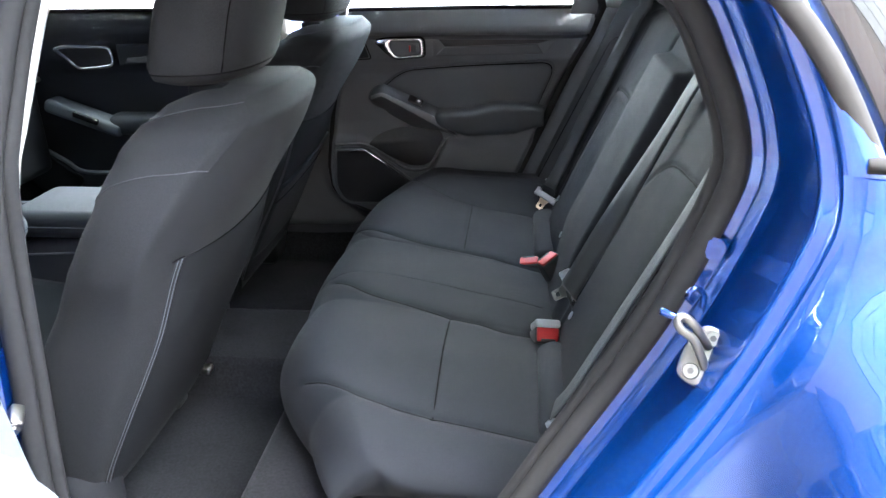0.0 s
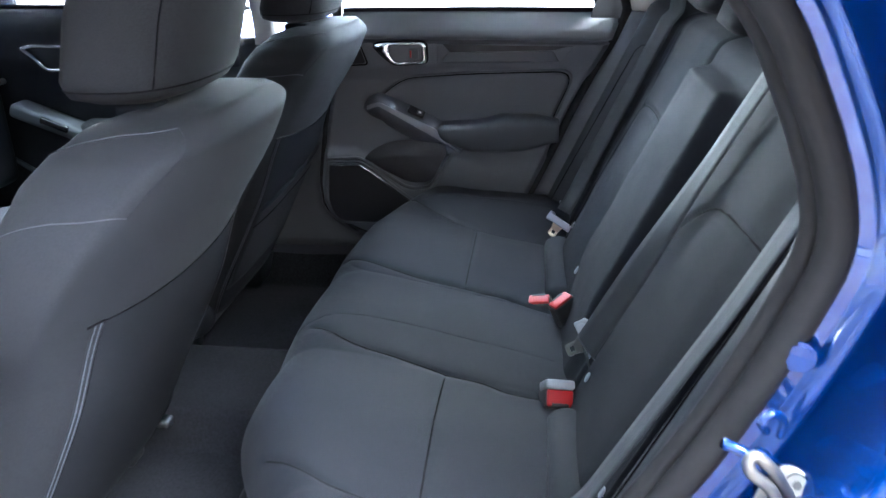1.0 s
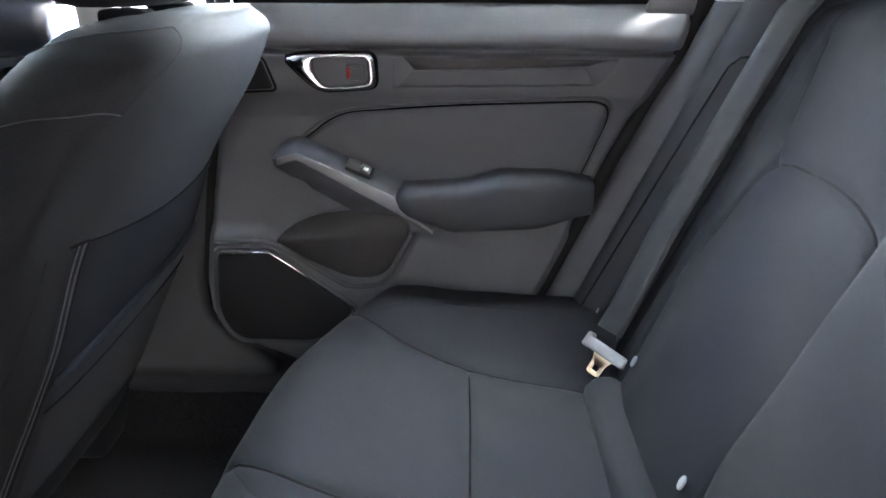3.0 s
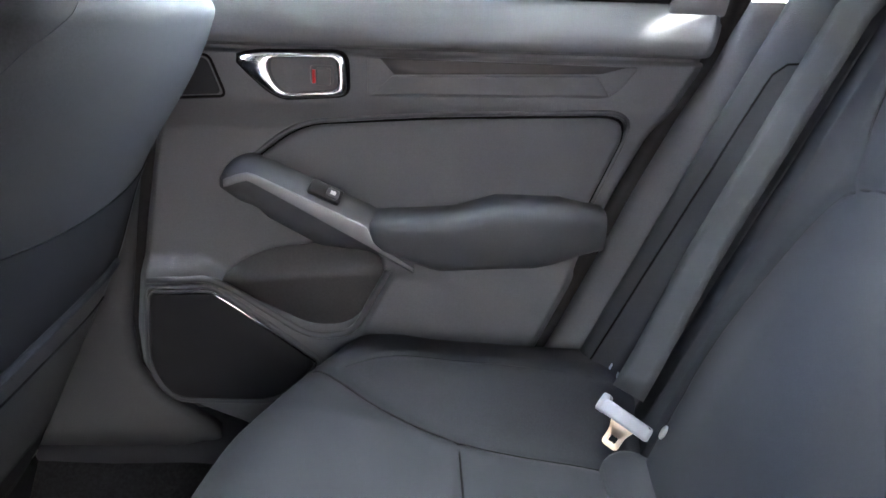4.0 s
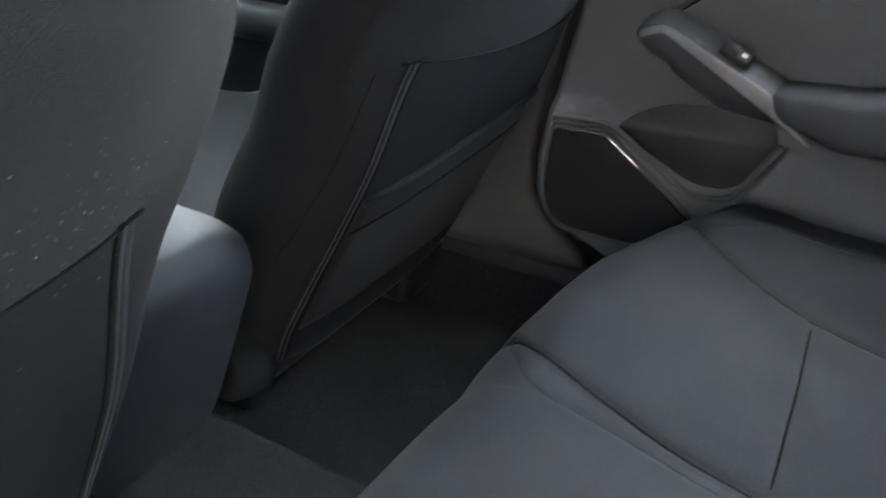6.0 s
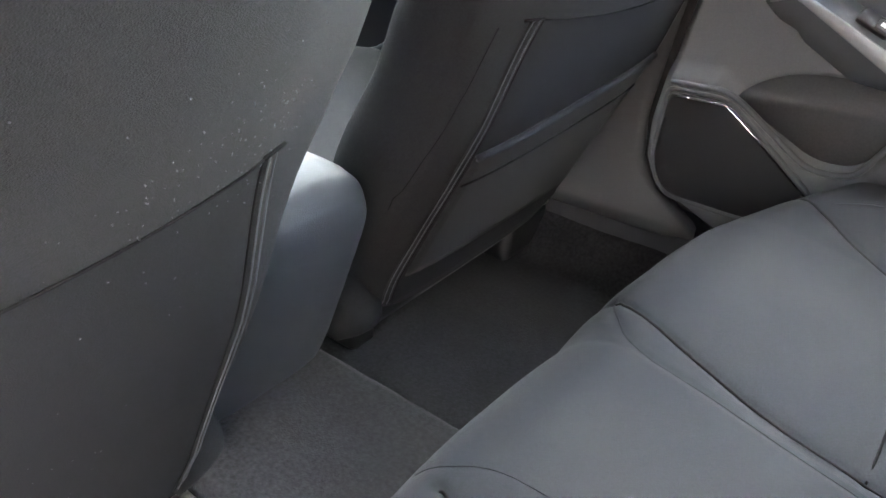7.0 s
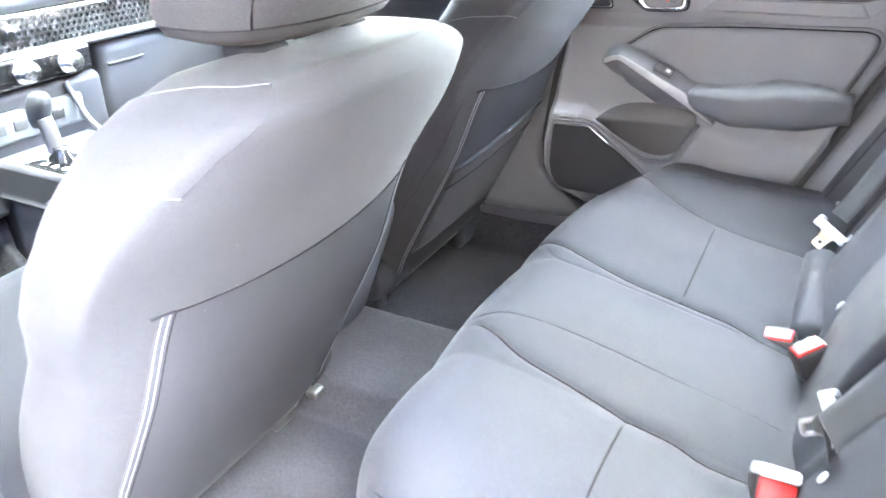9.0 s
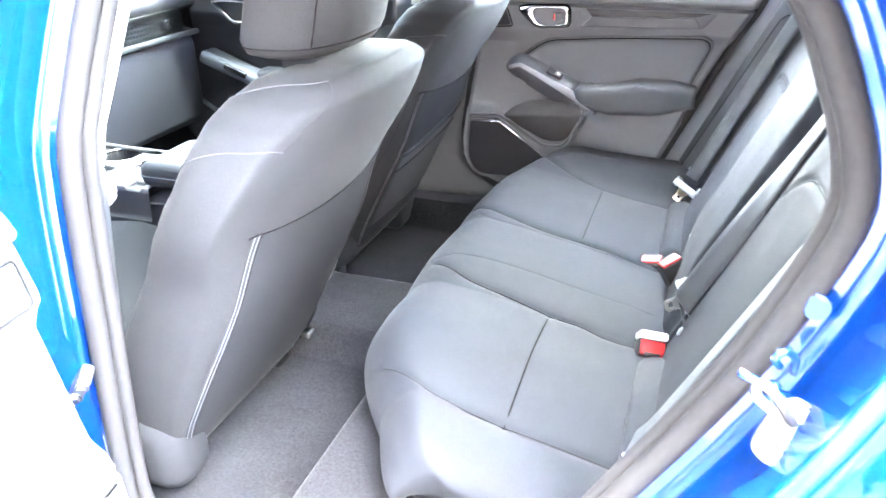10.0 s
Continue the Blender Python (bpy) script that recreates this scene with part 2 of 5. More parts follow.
def plate(poly, y0, y1, bulge=0.0, edge=0.004, place=None):
    """A plate in the x-z plane from y0 (its back) to y1 (its face), with a rounded rim. place(x, y, z) may bend it."""
    place = place or (lambda x, y, z: (x, y, z))
    cx, cz = sum(p[0] for p in poly) / len(poly), sum(p[1] for p in poly) / len(poly)
    s = 1 if y1 > y0 else -1

    def ring(inset, y):
        out = []
        for x, z in poly:
            d = math.hypot(x - cx, z - cz)
            k = 1 - inset / max(d, 1e-4)
            out.append(place(cx + (x - cx) * k, y, cz + (z - cz) * k))
        return out
    loops = [ring(0, y0), ring(0, y1 - s * edge), ring(edge * 0.3, y1 - s * edge * 0.3), ring(edge, y1)]
    bm = loft(loops, caps=False)
    bm.verts.ensure_lookup_table()
    last = bm.verts[-len(poly):]
    prev = list(last)
    for f in (0.75, 0.5, 0.25):
        row = []
        for v in last:
            x, y, z = v.co
            row.append(bm.verts.new((cx + (x - cx) * f, y + s * bulge * (1 - f * f), cz + (z - cz) * f)))
        for i in range(len(row)):
            j = (i + 1) % len(row)
            bm.faces.new((prev[i], prev[j], row[j], row[i]))
        prev = row
    bm.faces.new(prev)
    return bm


# ---------------------------------------------------------------- ground and surroundings
def ground():
    ob = part("ground", grid(lambda u, v: Vector((u, v, 0.0)), [-400, -40, -8, 0, 8, 40, 400], [-400, -40, -8, 0, 8, 40, 400]), CONCRETE, smooth=False)
    tagged(ob, "grey concrete driveway under the car", "ground", kind="structure")


ground()


def house():
    """A tall house, brick below and pale lap siding above, across the drive on the near side; unseen, its height is set
    to cut sky light.
    """
    h = tagged(new("house"), "brown brick house wall with pale lap siding, an added shade roof and an added low wall", "house", kind="structure")
    h.location = (3.0, -3.0, 0)
    part("brick_wall", rbox((-16.0, -3.3, 0.0), (0.1, -3.0, 1.7), 0.01, 1), BRICK, h)
    for k in range(19):
        z = 1.7 + 0.2 * k
        part("siding_board", loft([[Vector((x, y, zz)) for y, zz in ((-3.28, z), (-2.955, z), (-2.975, z + 0.2), (-3.28, z + 0.2))] for x in (-16.0, 0.1)]), SIDING, h, smooth=False)
    part("eave", rbox((-16.4, -3.5, 5.5), (0.4, -2.55, 5.7), 0.03, 1), SIDING, h)
    # Unseen roof added to keep sky light off the near side.
    part("added_shade_roof", rbox((-16.4, -3.0, 3.1), (0.4, -0.78, 3.25), 0.03, 1), SIDING, h)
    part("roof", loft([[Vector((x, y, z)) for y, z in ((-2.5, 5.7), (-6.1, 7.6), (-9.6, 5.7))] for x in (-16.4, 0.4)]), DARK, h, smooth=False)
    # Unseen low wall added: blocks low light, leaves higher sky for paint reflections.
    part("added_low_wall", rbox((0.11, -3.3, 0.0), (14.0, -3.0, 1.7), 0.01, 1), BRICK, h)
    for k in range(7):
        z = 1.7 + 0.2 * k
        part("siding_board", loft([[Vector((x, y, zz)) for y, zz in ((-3.28, z), (-2.955, z), (-2.975, z + 0.2), (-3.28, z + 0.2))] for x in (0.11, 14.0)]), SIDING, h, smooth=False)
    part("added_low_roof", loft([[Vector((x, y, z)) for y, z in ((-2.7, 3.1), (-6.1, 4.0), (-9.6, 3.1))] for x in (0.45, 14.4)]), DARK, h, smooth=False)


house()


# ---------------------------------------------------------------- car shell
# x runs to the rear of the car, y to its far side, z up; the near rear door stands open.
FLOOR, ROOF = 0.33, 1.36
OPENING = [(0.278, 1.199), (0.307, 1.147), (0.335, 1.068), (0.329, 1.008), (0.273, 0.865), (0.169, 0.675), (0.10, 0.55),
           (0.03, 0.44), (-0.08, 0.385), (-0.30, 0.375), (-0.43, 0.39), (-0.492, 0.45), (-0.496, 0.56), (-0.482, 0.75),
           (-0.462, 0.97), (-0.425, 1.17), (-0.385, 1.27), (-0.30, 1.315), (-0.10, 1.32), (0.10, 1.30), (0.215, 1.265)]


def tumble(z):
    """How far the side leans in above the waist."""
    return 0.30 * max(0.0, z - 1.02)


def ring_of(offset, y, pts):
    """The door opening's outline, pushed outward in its plane."""
    m = len(pts)
    out = []
    for i, p in enumerate(pts):
        d = (pts[(i + 1) % m] - pts[i - 1])
        n = Vector((-d.z, 0, d.x)).normalized()
        q = p + n * offset
        out.append(Vector((q.x, y + tumble(q.z), q.z)))
    return out


RIM = [Vector((p[0], 0, p[1])) for p in OPENING]
RIM = spline(RIM, 7, closed=True)
if sum(a.x * b.z - b.x * a.z for a, b in zip(RIM, RIM[1:] + RIM[:1])) > 0:
    RIM = RIM[::-1]
if (ring_of(0.05, 0, RIM)[0] - Vector((-0.1, 0, 0.85))).length < (RIM[0] - Vector((-0.1, 0, 0.85))).length:
    RIM = RIM[::-1]


def skin(x, z):
    """The outer skin of the near side, as y."""
    y = -0.868 + tumble(z) * 0.9
    y -= 0.020 * math.exp(-((z - 0.93) / 0.07) ** 2) * step(0.3, 0.5, x)
    y += 0.05 * (1 - step(0.30, 0.62, z))
    # the rear wing faces up over the wheel; past a slanting crease the arch stands out in two steps
    y -= lerp([(0.40, 0.095), (0.70, 0.120), (0.76, 0.116), (0.80, 0.107), (0.84, 0.090), (0.88, 0.065), (0.92, 0.036), (0.95, 0.016), (0.98, 0.004), (1.01, 0.0)], z) * step(0.33, 0.45, x)
    c = (x - 0.360) * 0.901 - (z - 0.758) * 0.433
    y -= (0.010 * step(0.0, 0.030, c) + 0.006 * step(0.034, 0.040, c) + 0.022 * step(0.04, 0.14, c)) * (1 - step(0.98, 1.04, z))
    return y


def shell():
    car = thing("car_body", "blue metallic painted car body with the near rear doorway open", "car body", (0, 0, 0.2))
    prof = [(0.012, -0.700), (0.013, -0.727), (0.014, -0.7290), (0.0150, -0.7297), (0.0280, -0.7330), (0.0300, -0.7345), (0.0315, -0.7375), (0.0380, -0.7420), (0.0400, -0.7432), (0.0415, -0.7455), (0.0422, -0.7490),
            (0.0428, -0.7560), (0.0470, -0.7760), (0.0480, -0.8000), (0.0468, -0.8300), (0.0458, -0.8400), (0.0462, -0.8428), (0.0478, -0.8446), (0.0500, -0.8452), (0.0560, -0.8480), (0.0580, -0.8492), (0.0595, -0.8515), (0.0605, -0.8560)]
    rings = [ring_of(o, y, RIM) for o, y in prof]
    part("door_jamb", loft(rings + [], caps=False), BLUE, car, "blue painted door jamb with rolled edge")
    # rear wing from the rolled edge backward
    edge = [p for p in ring_of(0.0605, -0.856, RIM)]
    rear = sorted([p for p in edge if p.x > 0.02 and 0.40 < p.z < 1.075], key=lambda p: p.z)
    es = [0, .004, .009, .015, .021, .027] + span(.034, .19, 40) + [.20, .22, .25, .29, .34, .42, .55, .75, 1.0]

    def wing(i, e):
        p = rear[i]
        x = p.x + e
        blend = step(0, 0.022, e)
        return Vector((x, p.y * (1 - blend) + skin(x, p.z) * blend, p.z))
    part("rear_wing", grid(wing, range(len(rear)), es), BLUE, car, "glossy blue rear wing")
    # pillar strip between doorway and quarter window
    top = sorted([p for p in edge if p.x > 0.0 and p.z >= 1.05], key=lambda p: p.z)

    def strip(i, e):
        p = top[i]
        w = lerp([(1.05, 0.055), (1.08, 0.036), (1.14, 0.020), (1.2, 0.012), (1.4, 0.012)], p.z)
        return Vector((p.x + e * w, p.y - 0.004 * math.sin(e * math.pi), p.z))
    part("pillar_skin", grid(strip, range(len(top)), span(0, 1, 6), back=(0.0, 0.03, 0)), BLUE, car)
    # quarter window trim: a black rubber and glass edge
    a, b = Vector((0.338, -0.805, 1.207)), Vector((0.421, -0.835, 1.077))
    line = [a + (b - a) * t + Vector((0, 0, 0.012 * math.sin(t * math.pi))) for t in span(-0.4, 1.12, 12)]
    part("window_trim", tube(line, 0.0105, 10, flat=0.4, up=(0, 1, 0)), TRIM, car, "worn black window trim")
    line = [b + Vector((0.7 * t, 0.0, -0.02 * t - 0.002)) for t in span(-0.01, 1, 8)]
    part("window_trim", tube(line, 0.014, 10, flat=0.6), TRIM, car)

    def pane(u, v):
        z = 1.07 + v * 0.26
        x0 = 0.424 - (z - 1.07) * 0.64 + 0.004
        x = x0 + u * (1.05 - x0)
        return Vector((x, -0.836 + tumble(z) * 1.05, z))
    part("quarter_window", grid(pane, span(0, 1, 8), span(0, 1, 6), back=(0, 0.005, 0)), TINT, car, "dark quarter window glass")
    # near front side: closed front door skin
    def front(u, v):
        x, z = -0.555 - u * 1.1, 0.35 + v * 0.68
        y = -0.868 - 0.018 * math.exp(-((z - 0.93) / 0.07) ** 2) + 0.05 * (1 - step(0.3, 0.62, z))
        return Vector((x, y, z))
    part("front_door_skin", grid(front, span(0, 1, 10), span(0, 1, 24), back=(0, 0.03, 0)), BLUE, car, "blue front door skin")
    part("front_pane", grid(lambda u, v: Vector((-0.60 - u * (0.95 - 0.35 * v), -0.838 + tumble(1.03 + v * 0.28), 1.03 + v * 0.28)), span(0, 1, 6), span(0, 1, 4), back=(0, 0.004, 0)), SHADE, car, "closed near front door glass")
    # B-pillar outer face and front door sash
    part("pillar_outer", loft([[Vector((-0.53 - 0.02, -0.862 + tumble(z), z)), Vector((-0.553, -0.845 + tumble(z), z)), Vector((-0.60, -0.80 + tumble(z), z)), Vector((-0.58, -0.72 + tumble(z), z)),
                                Vector((-0.52, -0.735 + tumble(z), z))] for z in span(0.36, 1.33, 20)]), BLUE, car)
    part("front_sash", loft([[Vector((x, y + tumble(z), z)) for x, y in ((-0.556, -0.868), (-0.556, -0.83), (-0.63, -0.83), (-0.63, -0.868))] for z in span(1.02, 1.33, 8)]), PIANO, car)
    # rocker below the doorway
    part("rocker", rbox((-1.7, -0.84, 0.18), (0.10, -0.66, 0.366), 0.03), BLUE, car)
    # far side shell
    def far(u, v):
        x, z = -1.75 + u * 2.6, 0.2 + v * 0.83
        return Vector((x, 0.872 - 0.05 * (1 - step(0.2, 0.6, z)), z))
    part("side_skin", grid(far, span(0, 1, 12), span(0, 1, 10), back=(0, -0.02, 0)), BLUE, car)
    # roof and its rails, pillars of the far side
    part("roof_skin", grid(lambda u, v: Vector((-0.95 + u * 2.0, -0.70 + v * 1.40, ROOF + 0.05 - 0.05 * abs(2 * v - 1) ** 3 - 0.05 * abs(2 * u - 1) ** 3)), span(0, 1, 14), span(0, 1, 14), back=(0, 0, -0.02)), BLUE, car)
    part("roof_rail", tube(spline([(-1.75, 0.72, 1.0), (-1.2, 0.70, 1.22), (-0.7, 0.66, 1.345), (0.0, 0.64, 1.365), (0.6, 0.64, 1.30), (1.2, 0.66, 1.12)], 8), 0.045, 10), BLUE, car)
    part("roof_rail", tube(spline([(-1.75, -0.72, 1.0), (-1.2, -0.70, 1.22), (-0.7, -0.68, 1.345), (-0.3, -0.66, 1.378), (0.1, -0.66, 1.36), (0.6, -0.66, 1.30), (1.2, -0.68, 1.12)], 8), 0.04, 10), BLUE, car)
    part("floor_pan", rbox((-1.75, -0.70, 0.22), (1.2, 0.84, 0.30), 0.01), DARK, car)
    part("bulkhead", rbox((-1.80, -0.84, 0.25), (-1.72, 0.84, 1.0), 0.02), DARK, car)
    part("tail_panel", rbox((1.18, -0.84, 0.25), (1.26, 0.84, 1.02), 0.02), DARK, car)
    part("rear_inner", rbox((0.60, -0.80, 0.30), (1.18, 0.80, 0.80), 0.05), DARK, car)
    part("windscreen", grid(lambda u, v: Vector((-1.75 + u * 0.82, -0.66 + v * 1.32, 1.0 + u * 0.36)), span(0, 1, 6), span(0, 1, 6), back=(0, 0, 0.005)), SHADE, car)
    part("rear_screen", grid(lambda u, v: Vector((1.2 - u * 0.5, -0.62 + v * 1.24, 1.02 + u * 0.32)), span(0, 1, 6), span(0, 1, 6), back=(0, 0, 0.005)), PANE, car)
    # rubber seal round the doorway
    seal = thing("door_seal", "dark grey rubber weatherstrip round the open doorway", "door seal", (-0.1, -0.72, 0.375))
    part("sealing_bulb", tube(ring_of(0.006, -0.728, RIM), 0.0135, 10, closed=True, up=(0, 1, 0)), RUBBER, seal)
    part("sealing_lip", tube(ring_of(-0.004, -0.708, RIM), 0.010, 8, closed=True, up=(0, 1, 0)), RUBBER, seal)
    return car


CAR = shell()


def inner_trim():
    """Trim on the near side, inside the seal: quarter trim beside the seat, pillar covers."""
    t = thing("quarter_trim", "dark grey plastic side trim inside the rear doorway", "trim", (0.2, -0.68, 0.5))
    ring = [ring_of(o, y, RIM) for o, y in ((0.004, -0.705), (0.002, -0.692), (0.012, -0.675), (0.050, -0.655))]
    idx = [i for i, p in enumerate(RIM) if p.x > 0.0 and 0.42 < p.z < 1.25]
    # keep the run contiguous along the ring
    runs = sorted(idx, key=lambda i: RIM[i].z)
    part("trim_panel", grid(lambda i, k: ring[k][runs[i]], range(len(runs)), range(4), back=(0.01, 0.0, 0)), PLASTIC_G, t)
    # unseen inner cover of the rear pillar, between the doorway and the rear screen, its shadow put in the colour
    part("upper_cover", grid(lambda u, v: Vector((lerp([(0.95, 0.40), (1.06, 0.39), (1.20, 0.345), (1.34, 0.26)], 0.95 + 0.40 * v) + 0.52 * u, -0.676 + tumble(0.95 + 0.40 * v) * 0.9 + 0.02 * u, 0.95 + 0.40 * v)),
                             span(0, 1, 10), span(0, 1, 12), back=(0.0, -0.012, 0)), DASH, t, "unseen inner pillar cover, coloured dark for the shadow there")
    p = thing("pillar_trim", "near centre pillar trim, beige above and dark grey below", "pillar trim", (-0.5, -0.68, 0.4))
    def face(lo, hi):
        lean = [(0.972, -0.011), (1.05, -0.003), (1.33, 0.016)] if lo > 0.9 else [(0.40, -0.030), (0.66, -0.022), (0.93, -0.012), (0.97, -0.011)]
        return loft([[Vector((x0 + lerp(lean, z), y, z)) for x0, y in ((lerp(B_IN, z), -0.712 + tumble(z)), (lerp(B_IN, z) + 0.008, -0.69 + tumble(z)), (lerp(B_IN, z) - 0.004, -0.665 + tumble(z)),
                                                         (lerp(B_IN, z) - 0.10, -0.66 + tumble(z)), (lerp(B_IN, z) - 0.10, -0.70 + tumble(z)))] for z in span(lo, hi, 14)])
    part("belt_guide", tube(spline([(-0.535, -0.640, 0.945), (-0.520, -0.630, 0.938), (-0.512, -0.628, 0.922), (-0.518, -0.630, 0.908), (-0.535, -0.640, 0.902)], 5), 0.008, 10), PLASTIC_G, p, "grey seat belt guide loop")
    part("upper_cover", face(0.972, 1.33), BEIGE, p, "beige upper pillar cover")
    part("lower_cover", face(0.40, 0.968), DASH, p, "dark grey lower pillar cover")


B_IN = [(0.36, -0.50), (0.56, -0.496), (0.75, -0.482), (0.97, -0.462), (1.17, -0.425), (1.33, -0.385)]
inner_trim()


def cabin():
    # headliner
    ob = part("ceiling", grid(lambda u, v: Vector((-0.93 + u * 1.66, -0.66 + v * 1.32, ROOF - 0.02 - 0.04 * abs(2 * v - 1) ** 3 - 0.04 * abs(2 * u - 1) ** 3)), span(0, 1, 12), span(0, 1, 12), back=(0, 0, 0.015)), LINER)
    tagged(ob, "light beige fabric headliner", "ceiling", kind="structure")
    # carpet: footwells with the tunnel between
    def carpet(x, y):
        z = FLOOR
        side = step(0.60, 0.69, abs(y))
        z += 0.07 * side
        z += 0.085 * (1 - step(0.115, 0.135, abs(y)))
        z += 0.10 * step(-0.20, -0.08, x) * 0.6
        z += 0.0035 * noise.noise(Vector((x * 9, y * 9, 0))) + 0.0015 * noise.noise(Vector((x * 40, y * 40, 2)))
        z += 0.22 * step(-1.25, -1.55, x) if x < -1.25 else 0
        return Vector((x, y, z))
    ys = sorted(set(span(-0.70, 0.70, 90) + [0.115, 0.12, 0.125, 0.13, 0.135, -0.115, -0.12, -0.125, -0.13, -0.135]))
    ob = part("floor", grid(carpet, span(-1.6, 0.3, 110), ys), CARPET)
    tagged(ob, "worn charcoal carpet with a raised centre tunnel", "car floor", kind="structure")
    # far sill trim
    t = thing("sill_trim", "dark grey plastic sill trim below the far doors", "trim", (-0.5, 0.70, 0.4))
    part("sill_cover", loft([[Vector((x, y, z)) for y, z in ((0.675, 0.405), (0.69, 0.425), (0.715, 0.432), (0.76, 0.44), (0.76, 0.36), (0.68, 0.36))] for x in span(-1.5, 0.05, 20)]), DASH, t)
    part("inner_sill", rbox((-0.70, 0.782, 0.34), (0.10, 0.812, 0.62), 0.008), DARK, t)
    # far centre pillar: lower dark plastic, upper beige
    p = thing("pillar_trim", "far centre pillar trim, beige above and dark grey below", "pillar trim", (-0.6, 0.70, 0.42))

    def pil(z):
        f = lerp([(0.42, -0.33), (0.45, -0.36), (0.47, -0.40), (0.49, -0.43), (0.52, -0.457), (0.60, -0.465), (0.74, -0.445), (0.84, -0.428), (0.98, -0.395)], z)
        b = lerp([(0.42, -0.86), (0.50, -0.80), (0.60, -0.77), (0.98, -0.72)], z)
        y = lerp([(0.42, 0.690), (0.50, 0.710), (0.98, 0.728)], z)
        return [Vector((f, y + 0.03, z)), Vector((f, y + 0.005, z)), Vector((f - 0.012, y, z)), Vector((f - 0.06, y - 0.004, z)), Vector((0.5 * (f + b), y - 0.012, z)), Vector((b + 0.04, y - 0.004, z)),
                Vector((b, y + 0.01, z)), Vector((b, y + 0.05, z))]
    part("lower_cover", loft([pil(z) for z in span(0.42, 0.985, 26)]), PILLAR, p)
    edge = [(0.42, -0.28), (0.45, -0.325), (0.47, -0.377), (0.49, -0.422), (0.51, -0.448), (0.54, -0.461), (0.595, -0.462), (0.744, -0.443), (0.836, -0.426), (1.06, -0.385)]
    part("seal_bulb", tube([(lerp(edge, z), 0.745 - tumble(z), z) for z in span(0.42, 1.34, 50)], 0.013, 10, up=(0, 1, 0)), RUBBER, p, "black rubber door seal")
    q = thing("quarter_trim", "dark plastic trim and seal behind the far rear door", "trim", (0.3, 0.70, 0.45))

    def behind(z, o, y):
        return Vector((lerp([(0.42, 0.03), (0.50, 0.082), (0.606, 0.131), (0.723, 0.183), (0.811, 0.22), (0.908, 0.266), (0.98, 0.307), (1.06, 0.338), (1.16, 0.31), (1.30, 0.22)], z) + o, y - tumble(z), z))
    zz = span(0.42, 1.34, 50)
    part("seal_bulb", tube([behind(z, 0.009, 0.735) for z in zz], 0.014, 10, up=(0, 1, 0)), RUBBER, q, "black rubber door seal")
    part("trim_panel", loft([[behind(z, 0.016, 0.76), behind(z, 0.016, 0.716), behind(z, 0.024, 0.700), behind(z, 0.045, 0.690), behind(z, 0.062, 0.684), behind(z, 0.085, 0.680), behind(z, 0.12, 0.676), behind(z, 0.30, 0.66), behind(z, 0.32, 0.70)] for z in span(0.42, 1.06, 36)]), PLASTIC, q)
    part("upper_cover", loft([[behind(z, 0.016, 0.76), behind(z, 0.016, 0.716), behind(z, 0.024, 0.700), behind(z, 0.062, 0.684), behind(z, 0.12, 0.676), behind(z, 0.30, 0.66), behind(z, 0.32, 0.70)] for z in span(1.062, 1.34, 16)]), BEIGE, q, "beige upper pillar cover")
    # The shadow behind the backrest is put in this cover's dark colour.
    part("rear_cover", grid(lambda u, v: Vector((0.50 + 0.70 * u, 0.690 - 0.8 * tumble(0.80 + 0.52 * v), 0.80 + 0.52 * v)), span(0, 1, 10), span(0, 1, 12), back=(0, 0.012, 0)), DASH, q, "inner cover of the rear pillar, coloured dark for the shadow there")
    part("upper_cover", loft([[Vector((x, y - tumble(z), z)) for x, y in ((-0.545, 0.74), (-0.55, 0.715), (-0.575, 0.708), (-0.605, 0.715), (-0.61, 0.74))] for z in span(0.97, 1.34, 12)]), BEIGE, p, "beige upper pillar cover")


cabin()


# ---------------------------------------------------------------- doors
def inside(poly, x, y):
    c = False
    for (a, b), (d, e) in zip(poly, poly[1:] + poly[:1]):
        if (b > y) != (e > y) and x < a + (y - b) * (d - a) / (e - b):
            c = not c
    return c


def soft_mask(poly, x, y, w):
    """1 well inside the polygon, 0 outside, over a slope w wide inside its outline."""
    if not inside(poly, x, y):
        return 0.0
    return step(0, w, line_dist(poly + poly[:1], x, y))


DOOR_FRONT = [(0.42, -0.27), (0.45, -0.315), (0.47, -0.365), (0.49, -0.410), (0.51, -0.436), (0.54, -0.449), (0.595, -0.452), (0.744, -0.432), (0.836, -0.414), (1.06, -0.37)]
DOOR_REAR = [(0.42, 0.03), (0.50, 0.082), (0.606, 0.131), (0.723, 0.183), (0.811, 0.22), (0.908, 0.266), (0.98, 0.307), (1.06, 0.338)]
POCKET = [(-0.332, 0.668), (-0.306, 0.694), (-0.262, 0.716), (-0.205, 0.724), (-0.12, 0.722), (-0.098, 0.690), (-0.142, 0.606), (-0.205, 0.600)]
POCKET = [(p.x, p.y) for p in round_poly(POCKET, [0.012, 0.03, 0.03, 0.03, 0.02, 0.02, 0.03, 0.03], 6)]
LEDGE = [(-0.48, 0.704), (-0.355, 0.704), (-0.30, 0.668), (-0.215, 0.596), (-0.140, 0.598), (-0.092, 0.690), (0.25, 0.722), (0.25, 0.40), (-0.48, 0.40)]
FACE = [(0.42, 0.722), (0.50, 0.720), (0.68, 0.722), (0.74, 0.726), (0.88, 0.724), (0.905, 0.712), (0.918, 0.703), (0.926, 0.701), (0.980, 0.704), (0.983, 0.716), (0.988, 0.716), (0.9905, 0.699), (0.998, 0.694),
        (1.012, 0.698), (1.03, 0.711), (1.046, 0.726), (1.053, 0.735), (1.058, 0.748)]


